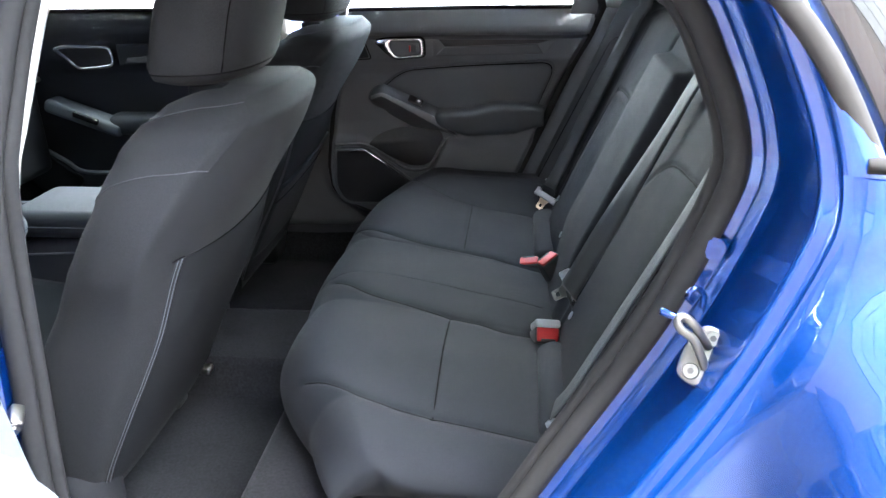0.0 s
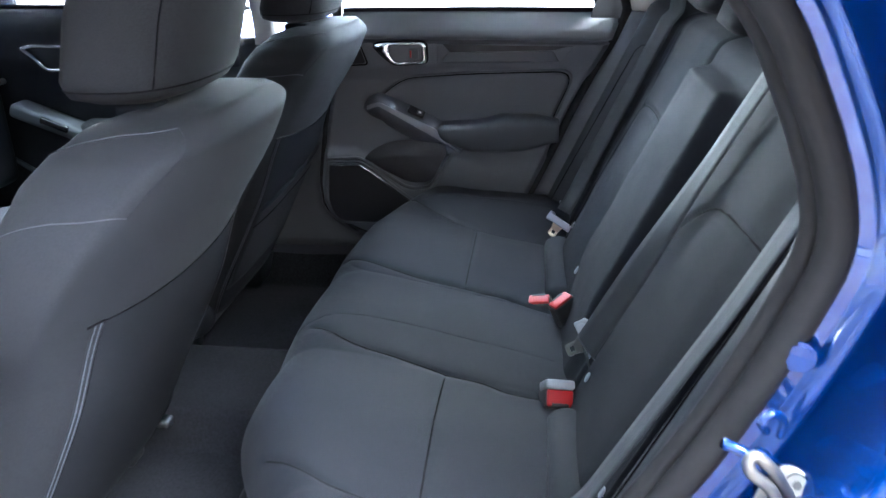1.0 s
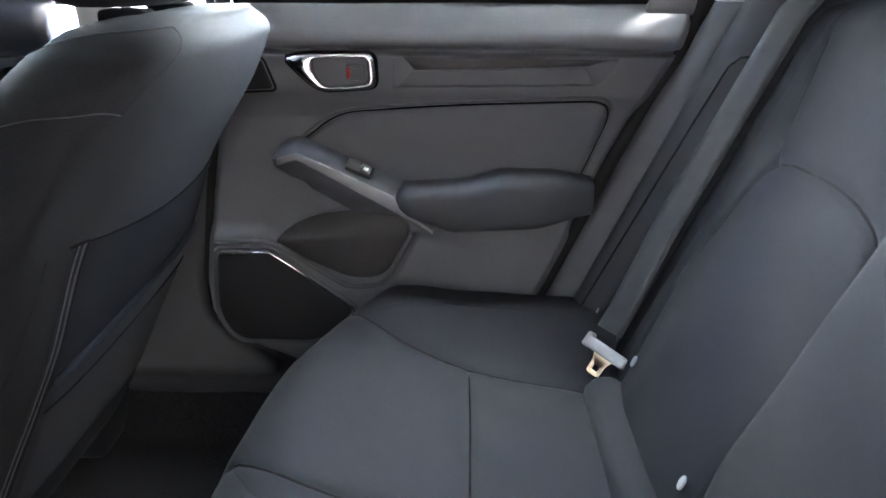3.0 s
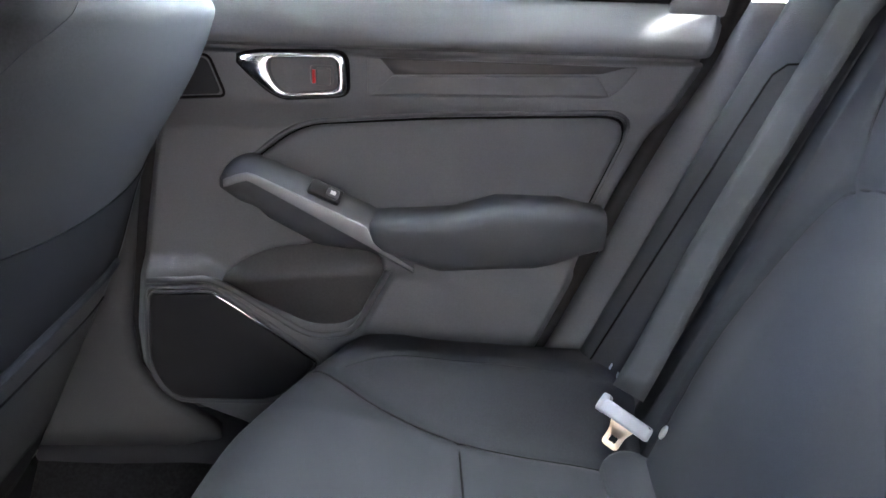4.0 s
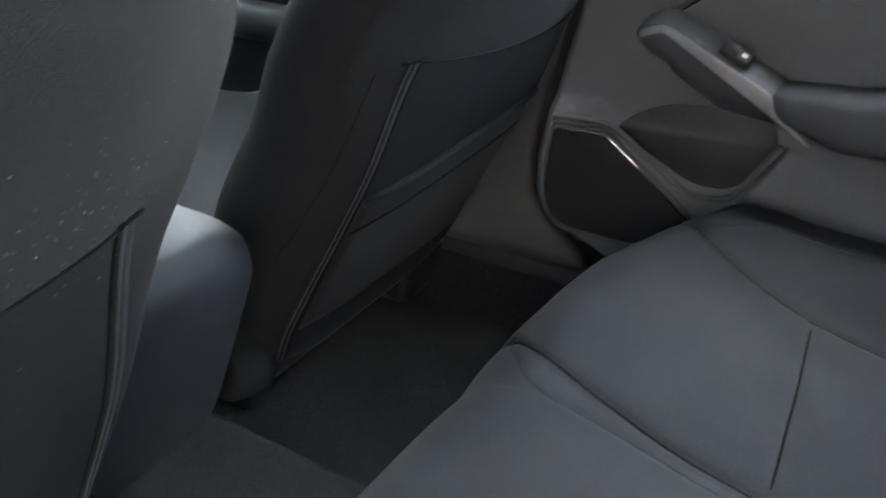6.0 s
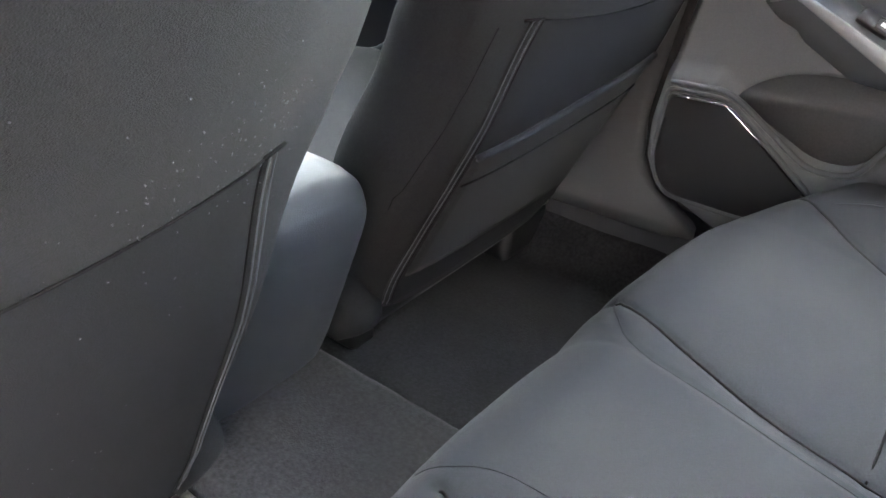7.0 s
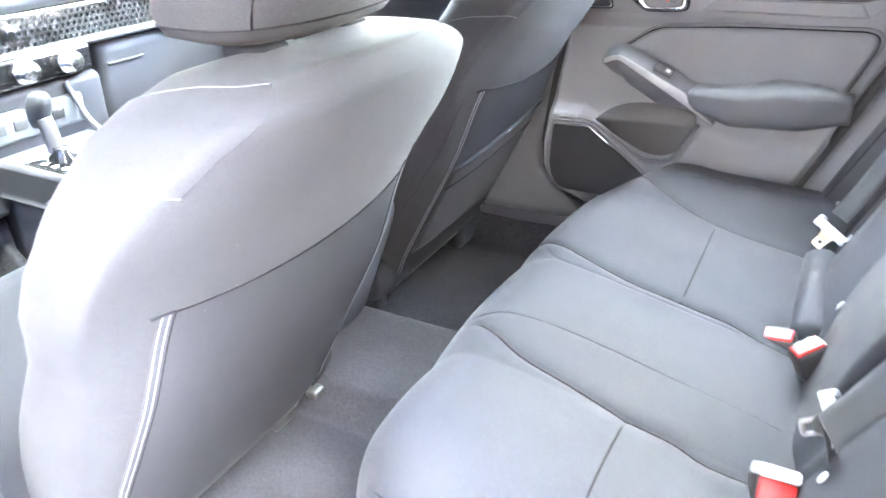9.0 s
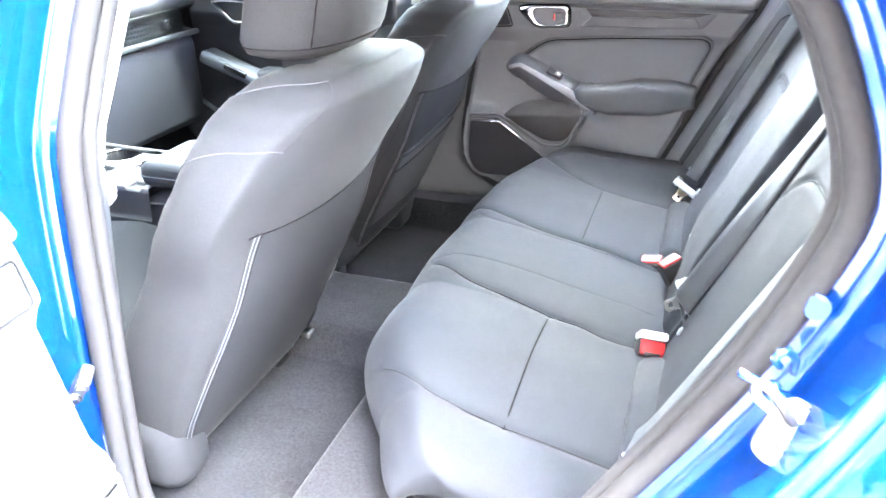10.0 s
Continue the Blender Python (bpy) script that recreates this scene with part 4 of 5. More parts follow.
def front_seat(dx, cy, out, label, pocket):
    """out: +1 or -1, the side on which the door lies."""
    s = thing("front_seat", label, "car seat", (-0.7 + dx, cy, FLOOR), group="front seats")
    zs = [0.425, 0.429, 0.435] + span(0.445, 1.0, 44) + span(1.005, 1.064, 16)
    n = 72
    part("backrest", loft([[back_point(2 * math.pi * k / n, z, dx, cy) for k in range(n)] for z in zs]), FABRIC, s)

    def seam(pts, r=0.0016, mat=SEAM, name="seam"):
        part(name, tube(pts, r, 6), mat, s)
    # smooth panel over the lower back, up to the cross seam
    hem = [(0.44, 0.212), (0.50, 0.222), (0.70, 0.218), (0.853, 0.208)]

    def low_panel(u, v):
        top = 0.853 - 0.012 * (1 - min(1.0, abs(u) * 1.04) ** 2)
        z = 0.446 + v * (top - 0.446)
        return on_back(u * lerp(hem, z), z, dx, cy, 0.0007)
    part("lower_panel", grid(low_panel, span(-1, 1, 36), span(0, 1, 36)), PANEL, s, "smooth dark lower back panel")
    # upright welt lines of the rear panel, cross seam and shoulder seams
    for side in (-1, 1):
        edge = [(0.44, 0.212), (0.50, 0.222), (0.70, 0.218), (0.853, 0.208)]
        part("welt", loft([[on_back(side * (lerp(edge, z) + o), z, dx, cy, g) for o, g in ((-0.007, 0.0), (-0.006, 0.002), (0.006, 0.002), (0.007, 0.0))] for z in span(0.853, 0.445, 36)], closed=False), FABRIC, s)
        for o in (-0.0035, 0.0035):
            seam([on_back(side * (lerp(edge, z) + o), z, dx, cy, 0.0024) for z in span(0.853, 0.445, 36)], 0.0007, THREAD, "stitching")
        seam([on_back(side * (lerp(edge, z) - 0.0085), z, dx, cy, 0.0006) for z in span(0.853, 0.445, 36)], 0.0010)
        if pocket:
            seam([on_back(side * (lerp(edge, z) + 0.040), z, dx, cy, 0.0005) for z in span(0.850, 0.62, 24)], 0.0005)
        # Soft shading of the shoulder fold, put in as a thin darker line.
        up = [on_back(side * lerp([(0.985, 0.228), (1.01, 0.205), (1.055, 0.140)], z), z, dx, cy, 0.0008) for z in span(1.055, 0.985, 14)]
        seam(up, 0.0004, FABRIC_SHADED)
        arc = []
        for t in span(0, 1, 16):
            a0 = rear_angle(side * 0.228, 0.985)
            a1 = -0.9 if side > 0 else math.pi + 0.9
            z = 0.985 + 0.012 * math.sin(t * math.pi) - 0.06 * t * t
            arc.append(back_point(a0 + (a1 - a0) * t, z, dx, cy, 0.0008))
        seam(arc, 0.0007, ARC)
        a0, a1 = rear_angle(side * 0.140, 1.055), (-0.9 if side > 0 else math.pi + 0.9)
        seam([back_point(a0 + (a1 - a0) * t, 1.055 - 0.030 * t * t, dx, cy, 0.0008) for t in span(0, 1, 14)], 0.0007, ARC)
    cross = [on_back(y, 0.853 - 0.012 * (1 - (y / 0.2) ** 2), dx, cy, 0.0012) for y in span(-0.2, 0.2, 24)]
    seam(cross, 0.0009, SEAM)
    for side in (-1, 1):
        seam([on_back(side * y, 0.854, dx, cy, 0.001) for y in span(0.2, 0.222, 3)], 0.0016)
    if pocket:
        def flap(u, v):
            yr = -0.206 + 0.391 * u
            ztop = 0.694 + 0.036 * u + 0.030 * u * (1 - u)
            z = 0.50 + v * (ztop - 0.50)
            p = on_back(yr, z, dx, cy, 0.002)
            p.x += 0.0025 * step(0.2, 1.0, v) * math.sin(math.pi * min(1, max(0, u))) + 0.002
            return p
        pk = part("seat_pocket", grid(flap, span(0, 1, 24), span(0, 1, 16), back=(-0.003, 0, 0)), FABRIC, s, "map pocket with elastic top edge")
        part("elastic", tube([flap(u, 1.0) + Vector((0.001, 0, 0)) for u in span(0, 1, 24)], 0.0045, 10), FABRIC_SHADED, pk)
        part("hem", tube([flap(u, 0.79) + Vector((0.0012, 0, 0)) for u in span(0, 1, 24)], 0.0013, 6), SEAM, pk)
    # cushion
    def cush(t):
        x = -0.62 + dx - t * 0.46
        top = lerp([(0, 0.555), (0.25, 0.575), (0.8, 0.615), (0.95, 0.605), (1, 0.56)], t)
        pts = []
        for k in range(32):
            a = 2 * math.pi * k / 32
            y, q = (0.20 + 0.05 * step(0, 0.3, t)) * power(math.cos(a), 0.5), power(math.sin(a), 0.5)
            z = 0.40 + (top - 0.40) * (0.5 + 0.5 * q) + (0.030 * abs(y / 0.245) ** 3 if q > 0 else 0)
            pts.append(Vector((x, cy + y, z)))
        return pts
    part("seat_cushion", loft([cush(t) for t in span(0, 1, 20)]), FABRIC, s)
    part("seat_frame", rbox((-1.02 + dx, cy - 0.21, 0.375), (-0.60 + dx, cy + 0.21, 0.445), 0.02), DARK, s)
    # recliner covers, inner and outer
    for side in (-1, 1):
        def cover(t):
            yy = cy + side * (0.222 + 0.060 * t)
            c = Vector((-0.602 + dx * 0.8, yy, 0.448 if side == out else 0.458))
            rr = (0.058 if side == out else 0.036) * (1 - 0.30 * t * t)
            if side != out:
                c.z -= 0.012
            return [c + Vector((rr * math.cos(a) * 0.95 - 0.10 * max(0, -math.cos(a)) * 0.4, 0, rr * 1.40 * math.sin(a))) for a in (2 * math.pi * k / 24 for k in range(24))]
        if side == out and not pocket:
            part("recliner_cover", rbox((-0.80 + dx, min(cy + side * 0.150, cy + side * 0.262), 0.362), (-0.558 + dx, max(cy + side * 0.150, cy + side * 0.262), 0.508), 0.045, 8), PANEL, s, "dark grey plastic recliner cover")
        elif side != out:
            part("recliner_cover", loft([cover(t) for t in (0, 0.3, 0.6, 0.85, 1.0)]), PANEL, s, "dark grey plastic recliner cover")
        rl = part("seat_rail", rbox((-1.05 + dx, cy + side * 0.19 - 0.025, FLOOR), (-0.63 + dx, cy + side * 0.19 + 0.025, FLOOR + 0.05), 0.008), DARK, s)
        part("rail_cap", rbox((-0.640 + dx, cy + side * 0.19 - 0.014, FLOOR + 0.050), (-0.605 + dx, cy + side * 0.19 + 0.014, FLOOR + 0.066), 0.006), STEEL, rl)
    if not pocket:
        part("rail_bolt", rbox((-0.546, cy + 0.208, 0.392), (-0.522, cy + 0.234, 0.410), 0.005, 2), STEEL, s)
    if pocket:
        br = part("hinge_bracket", rbox((-0.70, cy + 0.125, 0.332), (-0.598, cy + 0.262, 0.418), 0.020, 4), DARK, s, "black plastic seat hinge cover")
        part("bracket_bolt", rbox((-0.640, cy + 0.205, 0.414), (-0.592, cy + 0.245, 0.426), 0.005, 2), STEEL, br)
    # head restraint on two posts
    def rest(t):
        z = 1.070 + 0.200 * t
        x = -0.372 + dx + 0.30 * (z - 1.08)
        w = lerp([(0, 0.105), (0.04, 0.128), (0.12, 0.140), (0.5, 0.145), (0.85, 0.132), (0.95, 0.115), (1, 0.08)], t)
        d = lerp([(0, 0.045), (0.04, 0.062), (0.12, 0.070), (0.6, 0.068), (0.9, 0.05), (1, 0.02)], t)
        pts = []
        for k in range(40):
            a = 2 * math.pi * k / 40
            y = w * power(math.cos(a), 0.55)
            xx = d * power(math.sin(a), 0.6)
            pts.append(Vector((x + xx - 1.2 * y * y * (1 if math.sin(a) > 0 else 0.6), cy + y, z)))
        return pts
    hr = part("headrest", loft([rest(t) for t in (0, 0.015, 0.04, 0.08, 0.14, 0.22, 0.32, 0.44, 0.56, 0.68, 0.78, 0.86, 0.92, 0.96, 0.985, 1)]), FABRIC, s)
    part("headrest_seam", tube([p for p in rest(0.09)], 0.0010, 6, closed=True), SEAM, hr)
    for side in (-1, 1):
        part("headrest_seam", tube([rest(t)[10 + side * 5] for t in (0.09, 0.14, 0.22, 0.32, 0.44, 0.56, 0.68, 0.78, 0.86, 0.92)], 0.0013, 6), SEAM, hr)
        part("headrest_post", tube([(-0.375 + dx, cy + side * 0.065, 1.03), (-0.365 + dx, cy + side * 0.065, 1.10)], 0.006, 10), PIANO, hr)
        part("post_guide", rbox((-0.395 + dx, cy + side * 0.065 - 0.02, 1.050), (-0.345 + dx, cy + side * 0.065 + 0.02, 1.0665), 0.006), FABRIC_SHADED, s)
    return s


front_seat(0.050, -0.362, -1, "dark charcoal cloth driver seat seen from behind", False)
def bolster_marks():
    """Small pressed marks low on the far bolster, too small to read."""
    ob = thing("pressed_mark", "small pale pressed marks on the vinyl bolster", "mark", BACK_AT(0.065, 0.61))
    for k in range(3):
        p = BACK_AT(0.062 + 0.004 * k, 0.600 + 0.009 * k) + BACK_OUT * 0.0012
        part("mark_bar", rbox((-0.0006, -0.0032, -0.004), (0.0006, 0.0032, 0.004), 0.0004, 1, Matrix.Translation(p) @ Matrix.Rotation(radians(24), 4, "Y")), BELTGREY, ob)


def lint():
    """Pale fluff caught on the cloth of the driver seat's back."""
    rnd = random.Random(7)
    bm = bmesh.new()
    for k in range(230):
        if k < 150:
            y, z = rnd.gauss(0.165, 0.045), rnd.gauss(0.875, 0.030)
        else:
            y, z = rnd.uniform(-0.18, 0.19), rnd.uniform(0.60, 0.95)
        if abs(y) > 0.235 or z > 0.97:
            continue
        p = on_back(y, z, 0.05, -0.362, 0.0012)
        a, r = rnd.uniform(0, math.pi), rnd.uniform(0.0002, 0.0006)
        long = rnd.uniform(1.0, 2.4)
        u, v = Vector((0, math.cos(a), math.sin(a))), Vector((0, -math.sin(a), math.cos(a)))
        ring = [bm.verts.new(p + u * (r * long * math.cos(t)) + v * (r * math.sin(t)) + Vector((0.0006, 0, 0)) * rnd.random()) for t in (math.pi / 3 * i for i in range(6))]
        bm.faces.new(ring)
    ob = part("lint", bm, THREAD, smooth=False)
    tagged(ob, "pale specks of lint on the driver seat's back", "lint", kind="stuff")


lint()
front_seat(-0.005, 0.425, 1, "dark charcoal cloth passenger seat with a map pocket on its back", True)


# ---------------------------------------------------------------- rear bench
def seam_lines():
    """Stitched lines of the rear cushion: points in plan, depth of the crease, and how wide it is."""
    out = []
    for line, depth, wide in (
            ([(-0.235, 0.592), (-0.205, 0.573), (-0.158, 0.550), (-0.074, 0.514), (-0.002, 0.492), (0.062, 0.486), (0.159, 0.490), (0.24, 0.497)], 0.0035, 0.010),
            ([(-0.268, 0.255), (-0.240, 0.226), (-0.207, 0.206), (-0.167, 0.190), (-0.085, 0.168), (0.005, 0.162), (0.078, 0.160), (0.121, 0.146), (0.178, 0.136), (0.24, 0.132)], 0.0060, 0.014),
            ([(0.0, 0.163), (0.0, 0.322), (0.0, 0.489)], 0.0020, 0.005),
            ([(-0.18, 0.580), (-0.115, 0.607), (0.03, 0.612), (0.20, 0.600)], 0.0010, 0.004),
            ([(-0.268, 0.255), (-0.238, 0.196), (-0.198, 0.155), (-0.121, 0.146), (-0.067, 0.140), (0.0, 0.136), (0.10, 0.134)], 0.0010, 0.004),
            ([(-0.236, -0.092), (-0.226, -0.097), (-0.157, -0.137), (-0.085, -0.151), (-0.003, -0.166), (0.060, -0.170), (0.106, -0.183), (0.168, -0.177), (0.24, -0.178)], 0.0060, 0.014),
            ([(-0.268, -0.075), (-0.240, -0.070), (-0.200, -0.058), (-0.12, -0.052), (0.0, -0.056), (0.18, -0.066)], 0.0003, 0.004),
            ([(-0.002, -0.168), (-0.003, -0.297), (0.0, -0.501)], 0.0020, 0.005),
            ([(-0.262, -0.430), (-0.243, -0.449), (-0.186, -0.489), (-0.103, -0.498), (-0.005, -0.501), (0.075, -0.501), (0.24, -0.501)], 0.0035, 0.010)):
        out.append(([(p.x, p.y) for p in spline([(a, b, 0) for a, b in line], 4)], depth, wide, (min(b for a, b in line) - 0.04, max(b for a, b in line) + 0.04)))
    return out


CUSH_LINES = seam_lines()
CUSH_PATH = spline([(0.25, 0, 0.508), (0.18, 0, 0.524), (0.10, 0, 0.541), (0.0, 0, 0.561), (-0.10, 0, 0.581), (-0.17, 0, 0.592), (-0.215, 0, 0.593), (-0.252, 0, 0.576), (-0.279, 0, 0.540), (-0.290, 0, 0.505),
                    (-0.288, 0, 0.475), (-0.272, 0, 0.450), (-0.235, 0, 0.44)], 15)


def cushion_point(i, y):
    p = CUSH_PATH[i]
    q, r = CUSH_PATH[max(i - 1, 0)], CUSH_PATH[min(i + 1, len(CUSH_PATH) - 1)]
    d = (r - q).normalized()
    n = Vector((d.z, 0, -d.x))
    if n.z < -0.5 or (abs(n.z) <= 0.5 and n.x > 0):
        n = -n
    ay = abs(y)
    top = step(0.2, 0.9, n.z)
    h = 0.046 * step(0.49, 0.63, ay) * lerp([(-0.25, 0.25), (-0.1, 0.72), (0.0, 1.0), (0.15, 1.55), (0.25, 1.7)], p.x) * top
    if y > 0:
        h -= 0.10 * step(0.655, 0.72, ay) ** 2 * top
    elif ay > 0.49:
        h = 0.0
    h += 0.007 * math.cos(min(1, abs(ay - 0.333) / 0.165) * math.pi / 2) if 0.168 < ay < 0.5 else 0
    if -0.165 < y < 0.15:
        h += 0.011 * math.cos((y + 0.008) / 0.158 * math.pi / 2) ** 0.8
    for line, depth, wide, reach in CUSH_LINES:
        if p.z > 0.50 or p.x > 0.1:
            if y < reach[0] or y > reach[1]:
                continue
            g = line_dist(line, p.x, y)
            if g < 0.04:
                h -= 0.5 * depth * math.exp(-(g / wide) ** 2) + min(0.003, 0.8 * depth) * math.exp(-(g / 0.0045) ** 2)
    h += 0.0012 * noise.noise(Vector((p.x * 14, y * 14, p.z * 14))) + 0.0025 * noise.noise(Vector((p.x * 5, y * 5, 3.0)))
    # the front corners are rounded in plan
    round_in = 0.105 * step(0.40, 0.70, ay) ** 1.6 if y > 0 else 0.165 * step(0.30, 0.66, ay) ** 1.15
    back = (round_in - 0.012 * (1 - step(0.2, 0.45, ay))) * step(0.0, -0.28, p.x) if p.x < 0 else 0
    q = Vector((p.x + back, y, p.z)) + n * h
    if y < -0.50:
        # the bolster by the open door swells outward, then turns under
        u = (-0.50 - y) / 0.20
        t = min(1.0, u / 0.55)
        under = max(0.0, u - 0.55) / 0.45
        fall = max(0.0, q.z - 0.452)
        drop = min(0.045, 0.4 * fall)
        q.y = -0.50 - (0.115 * math.sin(t * math.pi / 2) - 0.055 * under ** 1.5) * (0.6 + 0.4 * step(0.0, 0.05, fall))
        q.z += 0.008 * math.sin(math.pi * t) * top - drop * (1 - math.cos(t * math.pi / 2)) - (fall - drop) * under
    return q


def bench():
    b = thing("rear_bench", "dark charcoal cloth rear bench seat with stitched panels", "car seat", (0, 0, 0.36))
    part("seat_cushion", grid(cushion_point, range(len(CUSH_PATH)), span(-0.70, 0.70, 400), back=(0, 0, -0.02)), FABRIC_LIT, b)
    apex = min(range(len(CUSH_PATH)), key=lambda i: CUSH_PATH[i].x)

    def on_cushion(x, y):
        i = min(range(apex), key=lambda k: abs(CUSH_PATH[k].x - x))
        j = max(0, min(apex - 1, i + (1 if CUSH_PATH[i].x > x else -1)))
        p, q = cushion_point(i, y), cushion_point(j, y)
        d = q.x - p.x
        f = 0 if abs(d) < 1e-6 else min(1, max(0, (x - p.x) / d))
        return p.lerp(q, f)
    for line, depth, wide, reach in CUSH_LINES:
        part("seam", tube([on_cushion(x, y) for x, y in line if -0.27 < x < 0.2], 0.0016 if depth > 0.0015 else 0.0008, 6), SEAM if depth > 0.0015 else FABRIC_SHADED, b)
    part("seat_riser", rbox((-0.315, -0.64, 0.335), (0.12, 0.64, 0.432), 0.025, 4), CARPET, b, "carpeted riser under the cushion")
    # backrest: a sloping surface with a centre pad, inserts and seams
    slope = Vector((0.45, 0, 1.0)).normalized()
    nrm = Vector((-slope.z, 0, slope.x))
    base = Vector((0.205, 0, 0.52))
    top_s = 0.64
    ins = [(-0.01, 0.478), (0.08, 0.487), (0.18, 0.498), (0.28, 0.484), (0.35, 0.464), (0.392, 0.438), (0.408, 0.40), (0.415, 0.33), (0.413, 0.25), (0.395, 0.19), (0.36, 0.165)]
    ins = [(p.x, p.y) for p in spline([(a, c, 0) for a, c in ins], 4)]
    upper = [(0.400, 0.425), (0.47, 0.470), (0.56, 0.510), (0.64, 0.53)]
    near_ins = [(-0.01, -0.490), (0.10, -0.500), (0.22, -0.512), (0.34, -0.514), (0.405, -0.507), (0.430, -0.490), (0.434, -0.435), (0.431, -0.353), (0.420, -0.277), (0.392, -0.225), (0.36, -0.185)]
    near_ins = [(p.x, p.y) for p in spline([(a, c, 0) for a, c in near_ins], 4)]
    lines = [(ins, 0.006), (upper, 0.004), (near_ins, 0.006), ([(0.430, -0.492), (0.47, -0.503), (0.511, -0.516), (0.62, -0.535)], 0.004),
             ([(0.0, 0.163), (0.3, 0.163), (0.50, 0.161), (0.64, 0.158)], 0.007), ([(0.0, -0.150), (0.3, -0.150), (0.50, -0.148), (0.64, -0.145)], 0.006)]

    def sp(s, y):
        ay = abs(y)
        h = 0.0
        if ay < 0.165:
            pad = step(-0.132, -0.080, y) * (1 - 0.6 * step(0.130, 0.166, y)) * (1 - step(0.532, 0.556, s)) * (0.35 + 0.65 * step(0.02, 0.16, s))
            h += 0.036 * pad * (1 - 0.15 * ((y - 0.035) / 0.12) ** 2)
            h += 0.006 * step(-0.13, -0.16, y) if y < -0.13 else 0
        elif y > 0.54:
            # far side: a shallow valley for the belt, then the bolster
            h += -0.006 * (1 - step(0.54, 0.572, y)) - 0.004 * step(0.54, 0.572, y) + 0.066 * step(0.572, 0.66, y) - 0.05 * step(0.665, 0.72, y)
        elif y > 0.40:
            h += 0.012 * math.sin((ay - 0.165) / 0.375 * math.pi) ** 0.6 - 0.006 * step(0.40, 0.48, ay)
        elif ay < 0.54:
            h += 0.012 * math.sin((ay - 0.165) / 0.375 * math.pi) ** 0.6 - 0.006 * step(0.40, 0.48, ay) + 0.034 * step(0.492, 0.54, ay)
        else:
            h += 0.024 + 0.041 * step(0.54, 0.635, ay) - 0.05 * step(0.64, 0.70, ay)
        h -= 0.05 * step(0.57, 0.64, s) ** 2
        for ln, dep in lines:
            g = line_dist(ln, s, y)
            if g < 0.02:
                h -= dep * math.exp(-(g / 0.005) ** 2)
        h += 0.001 * noise.noise(Vector((s * 14, y * 14, 5)))
        return base + slope * s + nrm * h + Vector((0, y, 0))
    # The whole backrest wears the shaded tone of the seat cloth.
    part("backrest", grid(sp, span(-0.02, top_s, 110), span(-0.54, 0.572, 226), back=(0.06, 0, -0.02)), FABRIC_SHADED, b)
    for ln, dep in lines:
        part("seam", tube([sp(s, y) for s, y in ln if s > 0.01], 0.0022, 6), SEAM, b)
    for side in (-1, 1):
        part("side_bolster", grid(lambda s, y: sp(s, side * y), span(-0.01, top_s, 60), span(0.542 if side < 0 else 0.574, 0.70, 34), back=(0.06, 0, -0.02)), VINYL, b, "grey vinyl side bolster")
        ln = [sp(s, side * lerp([(0, 0.640), (0.48, 0.632), (0.51, 0.620), (0.515, 0.600)] if side > 0 else [(0, 0.635), (0.48, 0.625), (0.51, 0.615), (0.515, 0.585)], s)) + nrm * 0.0005 for s in span(0.02, 0.515, 30)]
        part("bolster_seam", tube(ln, 0.0014, 6), SEAM, b)
        part("bolster_foot", loft([[Vector((x, side * y, z)) for y, z in ((0.46, 0.47), (0.47, 0.535), (0.50, 0.548), (0.56, 0.555), (0.60, 0.55), (0.61, 0.47))] for x in span(0.200, 0.25, 6)]), VINYL, b)
    # small round anchor buttons at the foot of the backrest
    for y in (0.47, 0.205, -0.205, -0.47):
        c = sp(0.075, y) + nrm * 0.002
        bm = bmesh.new()
        bmesh.ops.create_uvsphere(bm, u_segments=14, v_segments=8, radius=0.0075)
        bm.transform(Matrix.Translation(c) @ nrm.to_track_quat("Z", "Y").to_matrix().to_4x4() @ Matrix.Diagonal((0.8, 1.25, 0.35, 1)))
        part("anchor_button", bm, BELTGREY, b, "pale grey anchor button")
    # trailing roll between cushion and backrest
    for y0, y1 in ((0.185, 0.50), (-0.50, -0.225)):
        roll = [[Vector((0.198 + 1.22 * r * math.cos(a), y, 0.531 + 0.95 * r * math.sin(a))) for a in (2 * math.pi * k / 16 for k in range(16))]
                for y, r in ((y0, 0.010), (y0 + 0.006, 0.020), (y0 + 0.018, 0.026), (0.5 * (y0 + y1), 0.027), (y1 - 0.018, 0.026), (y1 - 0.006, 0.020), (y1, 0.010))]
        part("rear_roll", loft(roll), FABRIC_LIT, b, "padded roll between cushion and backrest")
    # low head restraints
    for y in (-0.335, 0.0, 0.335):
        w = 0.082 if y == 0 else 0.105
        def hr(t):
            z = 1.098 + 0.13 * t
            x = 0.452 + 0.35 * (z - 1.098) + (0.0 if y == 0 else 0.015)
            ww = w * lerp([(0, 0.75), (0.1, 0.95), (0.5, 1), (0.9, 0.9), (1, 0.6)], t)
            dd = lerp([(0, 0.03), (0.1, 0.05), (0.6, 0.052), (0.9, 0.035), (1, 0.015)], t)
            return [Vector((x + dd * power(math.sin(a), 0.6), y + ww * power(math.cos(a), 0.55), z)) for a in (2 * math.pi * k / 28 for k in range(28))]
        h = part("headrest", loft([hr(t) for t in (0, 0.04, 0.1, 0.2, 0.35, 0.5, 0.65, 0.8, 0.9, 0.96, 1)]), FABRIC, b)
    shelf = thing("parcel_shelf", "dark cloth parcel shelf behind the rear bench", "parcel shelf", (0.85, 0, 0.95))
    part("shelf_board", rbox((0.58, -0.66, 0.95), (1.2, 0.66, 0.97), 0.008), DARK, shelf)
    return sp, slope, nrm, base


